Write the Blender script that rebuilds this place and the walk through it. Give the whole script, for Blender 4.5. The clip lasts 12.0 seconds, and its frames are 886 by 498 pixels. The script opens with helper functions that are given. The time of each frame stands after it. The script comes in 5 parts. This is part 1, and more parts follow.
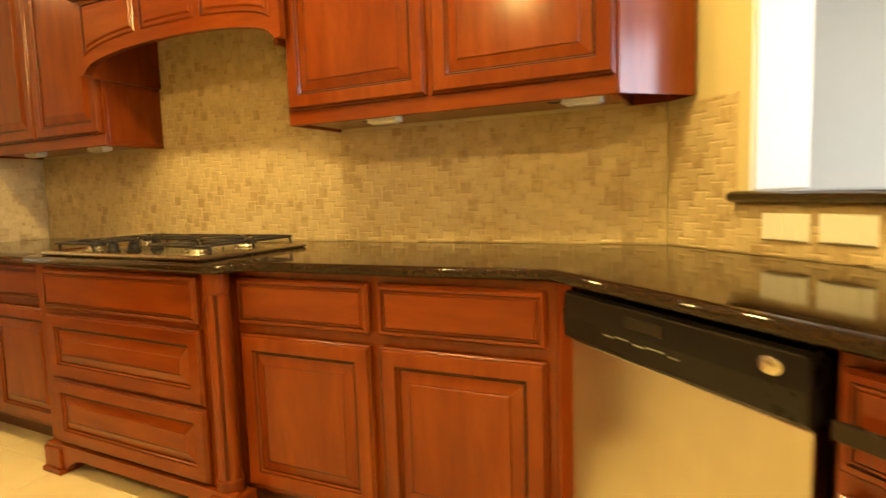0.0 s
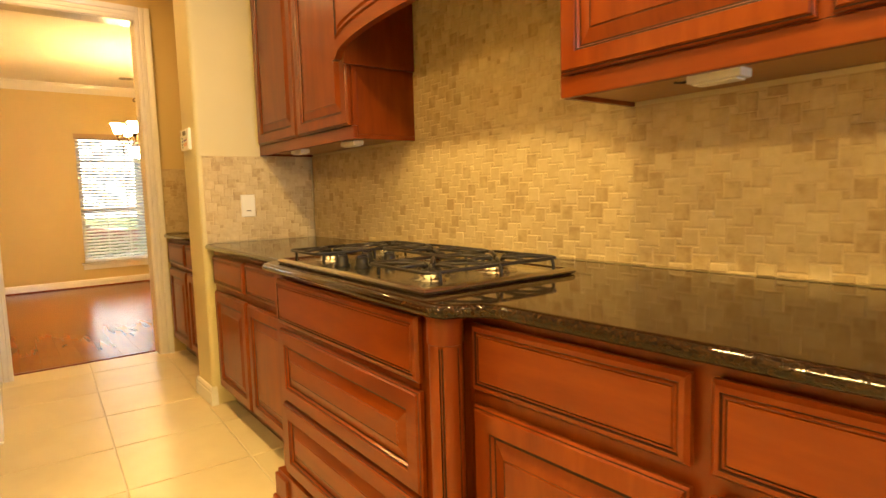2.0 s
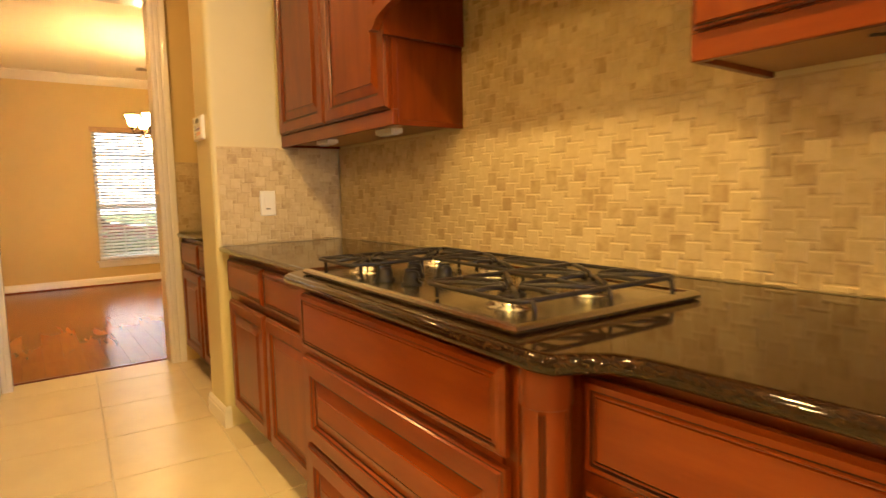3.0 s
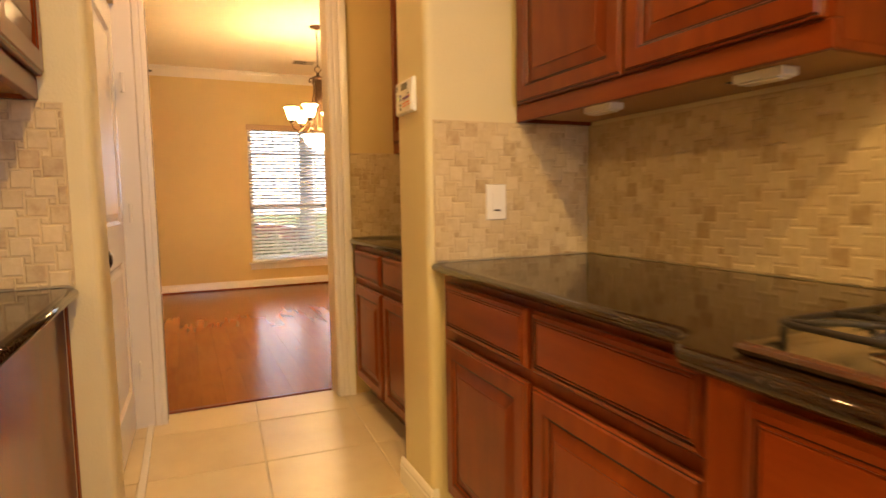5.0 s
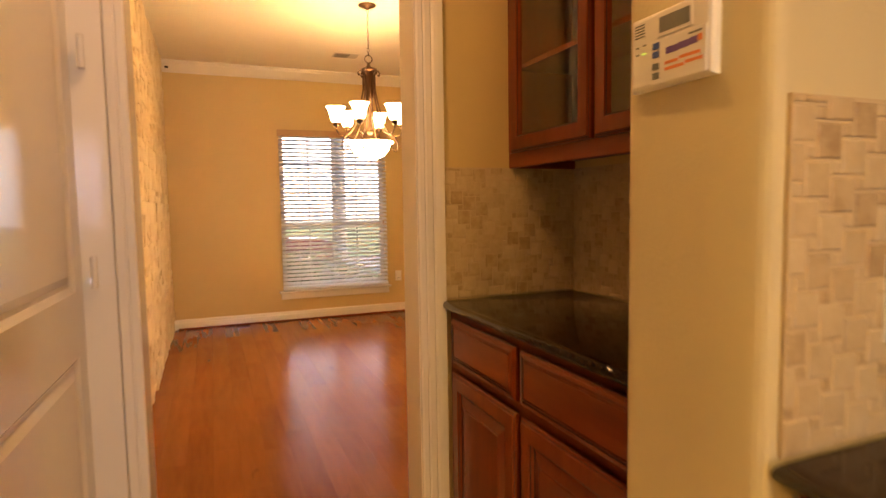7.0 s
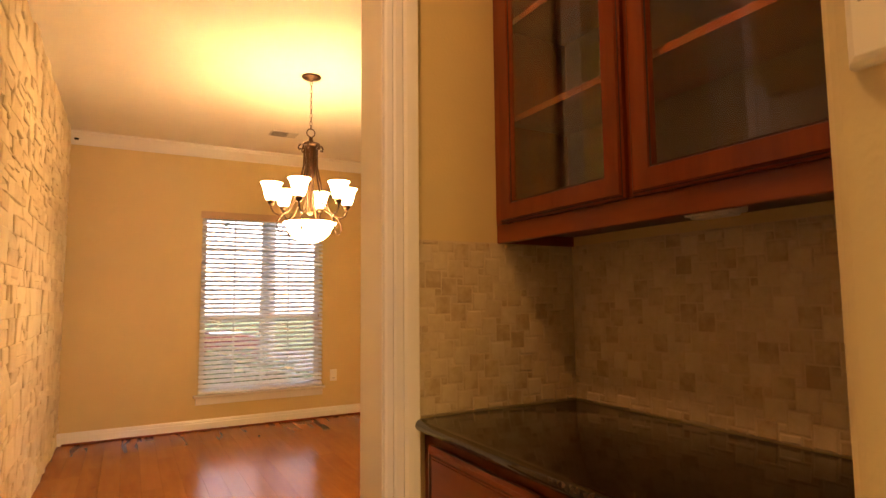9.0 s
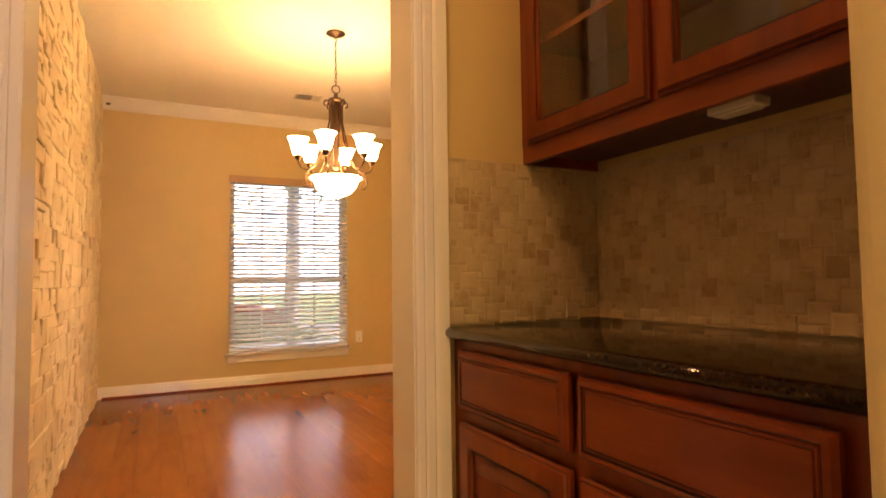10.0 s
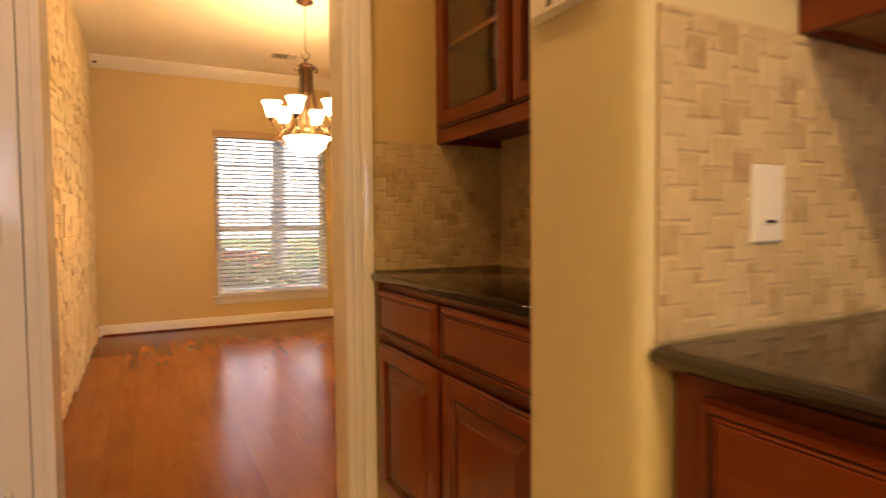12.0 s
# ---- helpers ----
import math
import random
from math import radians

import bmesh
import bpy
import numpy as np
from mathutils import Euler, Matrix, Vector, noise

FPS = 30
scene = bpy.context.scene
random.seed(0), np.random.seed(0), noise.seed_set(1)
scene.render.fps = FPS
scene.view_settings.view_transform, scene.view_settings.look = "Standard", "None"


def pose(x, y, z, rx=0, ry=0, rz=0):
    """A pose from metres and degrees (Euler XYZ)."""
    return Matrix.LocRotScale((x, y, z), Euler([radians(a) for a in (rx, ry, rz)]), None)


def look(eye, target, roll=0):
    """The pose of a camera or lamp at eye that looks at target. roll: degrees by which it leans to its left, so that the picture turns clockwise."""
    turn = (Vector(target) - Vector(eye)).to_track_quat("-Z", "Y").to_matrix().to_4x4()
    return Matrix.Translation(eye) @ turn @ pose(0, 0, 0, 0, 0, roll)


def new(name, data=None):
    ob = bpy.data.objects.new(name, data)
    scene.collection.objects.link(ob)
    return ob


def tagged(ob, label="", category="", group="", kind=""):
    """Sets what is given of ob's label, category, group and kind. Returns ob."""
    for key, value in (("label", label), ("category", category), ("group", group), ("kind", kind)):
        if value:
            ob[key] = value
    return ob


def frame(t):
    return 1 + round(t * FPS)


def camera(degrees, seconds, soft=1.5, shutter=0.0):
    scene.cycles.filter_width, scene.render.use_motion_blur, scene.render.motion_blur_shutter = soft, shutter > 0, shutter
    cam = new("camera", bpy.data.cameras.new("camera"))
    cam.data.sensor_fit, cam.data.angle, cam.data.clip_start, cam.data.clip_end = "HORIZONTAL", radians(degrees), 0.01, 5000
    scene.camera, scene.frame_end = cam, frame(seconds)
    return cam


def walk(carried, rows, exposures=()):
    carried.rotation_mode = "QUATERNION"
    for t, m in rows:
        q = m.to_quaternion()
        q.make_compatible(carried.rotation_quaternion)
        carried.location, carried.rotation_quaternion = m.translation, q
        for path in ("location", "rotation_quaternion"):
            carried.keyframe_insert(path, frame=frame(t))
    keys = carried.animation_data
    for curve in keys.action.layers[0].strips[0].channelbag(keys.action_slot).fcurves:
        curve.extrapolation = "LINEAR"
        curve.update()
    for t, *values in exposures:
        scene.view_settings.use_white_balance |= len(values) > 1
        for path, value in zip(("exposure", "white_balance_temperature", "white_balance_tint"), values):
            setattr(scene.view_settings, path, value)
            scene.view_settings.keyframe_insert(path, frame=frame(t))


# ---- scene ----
cam = camera(75.4, 12.0, shutter=0.5)
PATH = [
    (0, (3.775, -2.108, 1.119), (2.892, -0.324, 0.918), -1.9),
    (0.5, (3.563, -1.937, 1.149), (2.526, -0.238, 0.946), -1.9),
    (1, (3.417, -1.766, 1.16), (2.155, -0.229, 0.95), -2.0),
    (1.5, (3.346, -1.617, 1.156), (1.869, -0.283, 0.955), -2.0),
    (2, (3.278, -1.539, 1.148), (1.705, -0.32, 0.955), -1.7),
    (2.5, (3.085, -1.453, 1.141), (1.498, -0.251, 0.948), -1.7),
    (2.7, (3.007, -1.431, 1.148), (1.42, -0.23, 0.952), -1.5),
    (4.3, (2.173, -1.324, 1.14), (0.397, -0.424, 0.96), -1.0),
    (4.5, (2.045, -1.363, 1.155), (0.265, -0.47, 0.976), -1.0),
    (5, (1.786, -1.411, 1.128), (-0.03, -0.592, 0.951), -0.9),
    (5.5, (1.441, -1.385, 1.15), (-0.418, -0.667, 0.977), -0.6),
    (6, (1.129, -1.403, 1.155), (-0.738, -0.709, 0.98), -0.7),
    (6.5, (0.846, -1.418, 1.208), (-1.006, -0.685, 1.035), -0.6),
    (7, (0.525, -1.325, 1.254), (-1.326, -0.581, 1.102), -0.9),
    (7.5, (0.282, -1.243, 1.315), (-1.568, -0.484, 1.287), -0.8),
    (7.7, (0.209, -1.238, 1.326), (-1.627, -0.445, 1.348), -0.8),
    (9.3, (0.012, -1.243, 1.167), (-1.729, -0.275, 1.344), -0.5),
    (9.5, (0.018, -1.257, 1.121), (-1.726, -0.295, 1.293), -0.7),
    (10, (0.047, -1.285, 1.043), (-1.737, -0.387, 1.147), -0.7),
    (10.5, (0.071, -1.28, 1.022), (-1.733, -0.415, 1.002), -0.7),
    (11, (0.167, -1.275, 1.039), (-1.653, -0.449, 0.962), -0.7),
    (11.5, (0.361, -1.272, 1.066), (-1.475, -0.485, 0.972), -0.6),
    (12, (0.588, -1.282, 1.083), (-1.187, -0.365, 0.996), -0.5),
]
walk(cam, [(t, look(eye, target, roll)) for t, eye, target, roll in PATH], exposures=((0, 2.18, 6300, 3), (0.5, 2.5, 6200, -4), (1.0, 2.58, 6250, -3), (1.5, 2.42, 6350, 5), (2.0, 2.24, 6400, 9), (2.5, 2.10, 6400, 13), (4.5, 1.98, 6300, 22), (5.0, 1.92, 6250, 23), (6.5, 1.72, 6350, 27), (7.5, 1.66, 6350, 30), (10.0, 1.78, 6250, 29), (11.0, 1.84, 6200, 28), (12, 1.74, 6200, 26)))

# ---- world, sun, large lights ----
world = bpy.data.worlds.new("sky")
scene.world = world
world.use_nodes = True
wn = world.node_tree
sky = wn.nodes.new("ShaderNodeTexSky")
sky.sky_type, sky.sun_disc = "NISHITA", False
sky.sun_elevation, sky.sun_rotation = radians(48), radians(200)
wn.links.new(sky.outputs[0], wn.nodes["Background"].inputs[0])
wn.nodes["Background"].inputs[1].default_value = 0.15
sun = new("sun", bpy.data.lights.new("sun", "SUN"))
sun.data.energy, sun.data.angle, sun.data.color = 5.0, radians(0.5), (1, 0.95, 0.86)
sun.matrix_world = pose(0, 0, 20, 42, 0, 160)

WARM = (1.0, 0.66, 0.205)
HALL_WARM = (1.0, 0.54, 0.175)
CAN_WATTS = 7.6
SHADE_GLOW = 14.0


def lamp(name, kind, m, energy, size=0.1, color=(1, 1, 1), size_y=None, spread=180):
    ob = new(name, bpy.data.lights.new(name, kind))
    ob.data.energy, ob.data.color = energy, color
    if kind == "AREA":
        ob.data.shape, ob.data.size, ob.data.spread = ("RECTANGLE" if size_y else "DISK"), size, radians(spread)
        if size_y:
            ob.data.size_y = size_y
    ob.matrix_world = m
    return ob


# daylight through the living room window
lamp("living_room_light", "AREA", pose(7.45, -0.76, 1.6, 0, 90, 0), 26, 1.7, (0.86, 0.87, 1.0), 1.30)
# second lamp, out of view, added to brighten the living room's far wall
lamp("living_room_light", "AREA", pose(7.45, 2.8, 1.6, 0, 90, 0), 5.5, 1.7, (0.96, 0.93, 0.92), 1.4)


# ---- materials ----
def node_mat(name):
    m = bpy.data.materials.new(name)
    m.use_nodes = True
    nt = m.node_tree
    return m, nt, nt.nodes["Principled BSDF"]


def surface(name, colors, rough=0.5, scale=6.0, stretch=(1, 1, 1), metal=0.0, bump=0.0, bump_scale=60.0, detail=4, rough_var=0.08, per_piece=0.0,
            coat=0.0, island=False, bump_dist=0.004, spec=0.5, knots=None, coat_rough=0.08):
    """A painted or natural surface: colour ramp over two scales of noise, fine relief, roughness that varies."""
    m, nt, b = node_mat(name)
    n, ln = nt.nodes, nt.links
    tc = n.new("ShaderNodeTexCoord")
    mp = n.new("ShaderNodeMapping")
    mp.inputs["Scale"].default_value = stretch
    info = n.new("ShaderNodeObjectInfo")
    off = n.new("ShaderNodeVectorMath")
    off.operation = "ADD"
    mul = n.new("ShaderNodeMath")
    mul.operation, mul.inputs[1].default_value = "MULTIPLY", 37.0
    ln.new(info.outputs["Random"], mul.inputs[0])
    ln.new(tc.outputs["Object"], off.inputs[0])
    ln.new(mul.outputs[0], off.inputs[1])
    ln.new(off.outputs[0], mp.inputs[0])
    a = n.new("ShaderNodeTexNoise")
    a.inputs["Scale"].default_value, a.inputs["Detail"].default_value, a.inputs["Roughness"].default_value = scale, detail, 0.6
    c = n.new("ShaderNodeTexNoise")
    c.inputs["Scale"].default_value, c.inputs["Detail"].default_value = scale * 0.17, 3
    ln.new(mp.outputs[0], a.inputs[0])
    ln.new(off.outputs[0], c.inputs[0])
    mix = n.new("ShaderNodeMath")
    mix.operation, mix.inputs[1].default_value = "MULTIPLY_ADD", 0.55
    half = n.new("ShaderNodeMath")
    half.operation, half.inputs[1].default_value = "MULTIPLY", 0.45
    ln.new(c.outputs[0], half.inputs[0])
    ln.new(a.outputs[0], mix.inputs[0])
    ln.new(half.outputs[0], mix.inputs[2])
    last = mix.outputs[0]
    if per_piece:
        rnd = n.new("ShaderNodeMath")
        rnd.operation, rnd.inputs[1].default_value = "MULTIPLY_ADD", per_piece
        if island:
            geo = n.new("ShaderNodeNewGeometry")
            ln.new(geo.outputs["Random Per Island"], rnd.inputs[0])
        else:
            ln.new(info.outputs["Random"], rnd.inputs[0])
        ln.new(last, rnd.inputs[2])
        sub = n.new("ShaderNodeMath")
        sub.operation, sub.inputs[1].default_value = "SUBTRACT", per_piece / 2
        ln.new(rnd.outputs[0], sub.inputs[0])
        last = sub.outputs[0]
    ramp = n.new("ShaderNodeValToRGB")
    el = ramp.color_ramp.elements
    while len(el) < len(colors):
        el.new(0.5)
    for i, col in enumerate(colors):
        el[i].position = 0.28 + 0.44 * i / max(1, len(colors) - 1)
        el[i].color = (*col, 1)
    ln.new(last, ramp.inputs[0])
    shade = ramp.outputs[0]
    if knots:
        k = n.new("ShaderNodeTexNoise")
        k.inputs["Scale"].default_value, k.inputs["Detail"].default_value, k.inputs["Distortion"].default_value = 3.2, 2, 0.6
        km = n.new("ShaderNodeMapping")
        km.inputs["Scale"].default_value = (1.0, 3.5, 1.0)
        ln.new(off.outputs[0], km.inputs[0])
        ln.new(km.outputs[0], k.inputs[0])
        kr = n.new("ShaderNodeMapRange")
        kr.inputs["From Min"].default_value, kr.inputs["From Max"].default_value = 0.715, 0.82
        ln.new(k.outputs[0], kr.inputs["Value"])
        blend = n.new("ShaderNodeMix")
        blend.data_type = "RGBA"
        ln.new(kr.outputs[0], blend.inputs["Factor"])
        ln.new(shade, blend.inputs["A"])
        blend.inputs["B"].default_value = (*knots, 1)
        shade = blend.outputs["Result"]
    ln.new(shade, b.inputs["Base Color"])
    rr = n.new("ShaderNodeMath")
    rr.operation, rr.inputs[1].default_value, rr.inputs[2].default_value = "MULTIPLY_ADD", rough_var * 2, rough - rough_var
    ln.new(a.outputs[0], rr.inputs[0])
    ln.new(rr.outputs[0], b.inputs["Roughness"])
    b.inputs["Metallic"].default_value = metal
    b.inputs["Specular IOR Level"].default_value = spec
    b.inputs["Coat Weight"].default_value = coat
    b.inputs["Coat Roughness"].default_value = coat_rough
    if bump:
        f = n.new("ShaderNodeTexNoise")
        f.inputs["Scale"].default_value, f.inputs["Detail"].default_value = bump_scale, 5
        ln.new(off.outputs[0], f.inputs[0])
        bp = n.new("ShaderNodeBump")
        bp.inputs["Strength"].default_value, bp.inputs["Distance"].default_value = bump, bump_dist
        ln.new(f.outputs[0], bp.inputs["Height"])
        ln.new(bp.outputs[0], b.inputs["Normal"])
    return m


def glow(name, color, strength):
    m, nt, b = node_mat(name)
    b.inputs["Base Color"].default_value = (0.9, 0.8, 0.6, 1)
    b.inputs["Emission Color"].default_value = (*color, 1)
    b.inputs["Emission Strength"].default_value = strength
    b.inputs["Roughness"].default_value = 0.4
    return m


def glass(name, rough=0.0):
    m, nt, b = node_mat(name)
    b.inputs["Base Color"].default_value = (0.95, 0.97, 0.96, 1)
    b.inputs["Transmission Weight"].default_value = 1.0
    b.inputs["Roughness"].default_value = rough
    b.inputs["IOR"].default_value = 1.45
    return m


CHERRY_TONES = [(0.102, 0.0138, 0.0013), (0.168, 0.0290, 0.0024), (0.234, 0.0500, 0.0042)]
CHERRY = surface("cherry_wood", CHERRY_TONES, 0.34, 6, (3.2, 3.2, 0.55), bump=0.012, bump_scale=120, coat=0.50, rough_var=0.05, detail=5, spec=0.12, coat_rough=0.16)
CHERRY_H = surface("cherry_wood_across", CHERRY_TONES, 0.34, 6, (0.55, 3.2, 3.2), bump=0.012, bump_scale=120, coat=0.50, rough_var=0.05, detail=5, spec=0.12, coat_rough=0.16)
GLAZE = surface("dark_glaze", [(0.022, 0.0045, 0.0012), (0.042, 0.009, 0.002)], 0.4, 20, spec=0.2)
UNDERSIDE = surface("pale_cabinet_underside", [(0.36, 0.19, 0.075), (0.43, 0.24, 0.10)], 0.45, 8, (0.3, 4, 1))
INSIDE = surface("cabinet_inside", [(0.13, 0.06, 0.03), (0.17, 0.08, 0.04)], 0.5, 8, (1, 1, 0.2))
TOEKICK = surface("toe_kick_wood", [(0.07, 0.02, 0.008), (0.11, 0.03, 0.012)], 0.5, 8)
PAINT = surface("tan_wall_paint", [(0.60, 0.455, 0.19), (0.64, 0.49, 0.215)], 0.55, 4, bump=0.3, bump_scale=130, detail=3, bump_dist=0.003)
PAINT_CREAM = surface("cream_wall_paint", [(0.61, 0.530, 0.295), (0.65, 0.57, 0.33)], 0.5, 4, bump=0.3, bump_scale=130, detail=3, bump_dist=0.003)
PAINT_LIVING = surface("off_white_wall_paint", [(0.74, 0.72, 0.68), (0.78, 0.76, 0.72)], 0.6, 4, bump=0.3, bump_scale=70, bump_dist=0.003)
CEIL = surface("ceiling_paint", [(0.78, 0.74, 0.66), (0.83, 0.79, 0.71)], 0.7, 5, bump=0.3, bump_scale=90, bump_dist=0.003)
TRIM = surface("white_semi_gloss_trim", [(0.74, 0.71, 0.655), (0.79, 0.76, 0.70)], 0.12, 3, rough_var=0.03)
TRAVERTINE = surface("tumbled_travertine", [(0.40, 0.285, 0.145), (0.52, 0.402, 0.22), (0.575, 0.458, 0.26), (0.63, 0.515, 0.31)], 0.5, 34, per_piece=0.31, bump=0.3, bump_scale=120, bump_dist=0.002)
TRAVERTINE_REST = surface("tumbled_travertine_rest", [(0.40, 0.285, 0.145), (0.52, 0.402, 0.22), (0.575, 0.458, 0.26), (0.63, 0.515, 0.31)], 0.5, 34, per_piece=0.31, bump=0.3, bump_scale=120, island=True, bump_dist=0.002)
GROUT = surface("sand_grout", [(0.55, 0.435, 0.245), (0.61, 0.485, 0.285)], 0.85, 40, bump=0.3, bump_scale=200)
FLOOR_TILE = surface("cream_ceramic_tile", [(0.60, 0.48, 0.30), (0.68, 0.57, 0.37), (0.74, 0.64, 0.44)], 0.34, 5, per_piece=0.18, bump=0.06, bump_scale=30, rough_var=0.08)
FLOOR_GROUT = surface("pale_floor_grout", [(0.62, 0.55, 0.42), (0.70, 0.63, 0.50)], 0.8, 30)
PLANK = surface("reddish_hardwood", [(0.215, 0.064, 0.0095), (0.258, 0.085, 0.013), (0.296, 0.104, 0.0175)], 0.21, 4, (0.7, 5, 1), per_piece=0.16, rough_var=0.0, detail=3, spec=0.20, knots=(0.135, 0.040, 0.008))
STONE = surface("stacked_ledge_stone", [(0.64, 0.51, 0.30), (0.73, 0.61, 0.385), (0.79, 0.68, 0.46)], 0.8, 14, per_piece=0.30, bump=0.5, bump_scale=22, bump_dist=0.008)
STONE_REST = surface("stacked_ledge_stone_rest", [(0.64, 0.51, 0.30), (0.73, 0.61, 0.385), (0.79, 0.68, 0.46)], 0.8, 14, per_piece=0.30, bump=0.5, bump_scale=22, island=True, bump_dist=0.008)
MORTAR = surface("dark_mortar", [(0.60, 0.50, 0.32), (0.70, 0.59, 0.40)], 0.9, 20)
STEEL = surface("brushed_steel", [(0.52, 0.49, 0.41), (0.60, 0.57, 0.48)], 0.22, 90, (1, 1, 0.04), metal=1.0, rough_var=0.03)
IRON = surface("black_cast_iron", [(0.012, 0.009, 0.008), (0.024, 0.018, 0.015)], 0.45, 30, bump=0.2, bump_scale=180, spec=0.35)
BLACK = surface("black_plastic", [(0.008, 0.0075, 0.0085), (0.014, 0.012, 0.0125)], 0.30, 15, spec=0.22)
BRONZE = surface("oil_rubbed_bronze", [(0.05, 0.028, 0.015), (0.10, 0.055, 0.028)], 0.34, 22, metal=0.85, bump=0.1)
DARK_BRONZE = surface("dark_bronze", [(0.015, 0.011, 0.010), (0.035, 0.024, 0.018)], 0.25, 18, metal=0.6)
PLASTIC = surface("white_plastic", [(0.78, 0.76, 0.70), (0.82, 0.80, 0.74)], 0.35, 6)
LCD = surface("grey_display", [(0.16, 0.17, 0.15), (0.22, 0.23, 0.20)], 0.2, 10)
BLUE_INK = surface("blue_ink", [(0.05, 0.10, 0.35), (0.08, 0.15, 0.45)], 0.5, 10)
PURPLE_INK = surface("purple_ink", [(0.14, 0.08, 0.28), (0.20, 0.12, 0.36)], 0.5, 60)
LED = glow("lit_green_led", (0.35, 1.0, 0.05), 0.8)
ORANGE_INK = surface("orange_ink", [(0.75, 0.22, 0.06), (0.82, 0.30, 0.10)], 0.5, 10)


def backlit(name, color):
    """Thin white slats that let some daylight through."""
    m, nt, b = node_mat(name)
    b.inputs["Base Color"].default_value = (*color, 1)
    b.inputs["Roughness"].default_value = 0.4
    tr = nt.nodes.new("ShaderNodeBsdfTranslucent")
    tr.inputs["Color"].default_value = (*color, 1)
    mix = nt.nodes.new("ShaderNodeMixShader")
    mix.inputs[0].default_value = 0.22
    nt.links.new(b.outputs[0], mix.inputs[1])
    nt.links.new(tr.outputs[0], mix.inputs[2])
    nt.links.new(mix.outputs[0], nt.nodes["Material Output"].inputs[0])
    return m


BLIND = backlit("white_blind_slat", (0.80, 0.79, 0.78))
VALANCE = surface("tan_valance", [(0.42, 0.27, 0.14), (0.48, 0.32, 0.17)], 0.5, 8)
FROSTED = glow("lit_frosted_glass", (1.0, 0.66, 0.25), SHADE_GLOW)
GLASS = glass("clear_glass")
LAMP_FACE = glow("lamp_lens", (1.0, 0.72, 0.36), 6.0)


def granite():
    m, nt, b = node_mat("dark_polished_granite")
    n, ln = nt.nodes, nt.links
    tc = n.new("ShaderNodeTexCoord")
    v = n.new("ShaderNodeTexVoronoi")
    v.inputs["Scale"].default_value = 260
    w = n.new("ShaderNodeTexNoise")
    w.inputs["Scale"].default_value, w.inputs["Detail"].default_value = 120, 6
    ln.new(tc.outputs["Object"], v.inputs[0])
    ln.new(tc.outputs["Object"], w.inputs[0])
    add = n.new("ShaderNodeMath")
    add.operation, add.inputs[1].default_value = "MULTIPLY_ADD", 0.35
    ln.new(v.outputs["Color"], add.inputs[0])
    ln.new(w.outputs[0], add.inputs[2])
    r = n.new("ShaderNodeValToRGB")
    e = r.color_ramp.elements
    e[0].position, e[0].color = 0.45, (0.0085, 0.0036, 0.0018, 1)
    e[1].position, e[1].color = 1.0, (0.052, 0.027, 0.011, 1)
    k = e.new(0.68)
    k.color = (0.016, 0.0072, 0.0030, 1)
    ln.new(add.outputs[0], r.inputs[0])
    ln.new(r.outputs[0], b.inputs["Base Color"])
    b.inputs["Roughness"].default_value = 0.06
    b.inputs["Specular IOR Level"].default_value = 0.30
    return m


GRANITE = granite()


# ---- mesh helpers ----
def box(bm, x0, y0, z0, x1, y1, z1, bevel=0.0, mi=0):
    """A box between two corners, its edges rounded off by bevel."""
    sub = bmesh.ops.create_cube(bm, size=1)
    vs = sub["verts"]
    for v in vs:
        v.co = Vector(((x0 + x1) / 2 + v.co.x * (x1 - x0), (y0 + y1) / 2 + v.co.y * (y1 - y0), (z0 + z1) / 2 + v.co.z * (z1 - z0)))
    fs = {f for v in vs for f in v.link_faces}
    for f in fs:
        f.material_index = mi
    if bevel:
        bmesh.ops.bevel(bm, geom=list({e for f in fs for e in f.edges}), offset=bevel, segments=2, affect="EDGES", profile=0.5)
    return bm


def boxed(x0, y0, z0, x1, y1, z1, bevel=0.0):
    return box(bmesh.new(), x0, y0, z0, x1, y1, z1, bevel)


def rings(bm, loops, mis=None, cap=True, cap_mi=0):
    """Bands of quads between closed loops of equal length; caps the last."""
    made = [[bm.verts.new(p) for p in lp] for lp in loops]
    for k in range(len(made) - 1):
        a, b = made[k], made[k + 1]
        for i in range(len(a)):
            j = (i + 1) % len(a)
            f = bm.faces.new((a[i], a[j], b[j], b[i]))
            f.material_index = mis[k] if mis else 0
    if cap:
        f = bm.faces.new(made[-1])
        f.material_index = cap_mi
    return made


def lathe(bm, prof, seg=20, at=(0, 0, 0), mi=0):
    """A surface of revolution about z from (radius, z) pairs."""
    loops = [[Vector(at) + Vector((r * math.cos(2 * math.pi * i / seg), r * math.sin(2 * math.pi * i / seg), z)) for i in range(seg)] for r, z in prof]
    rings(bm, loops, [mi] * len(loops), cap=False)
    return bm


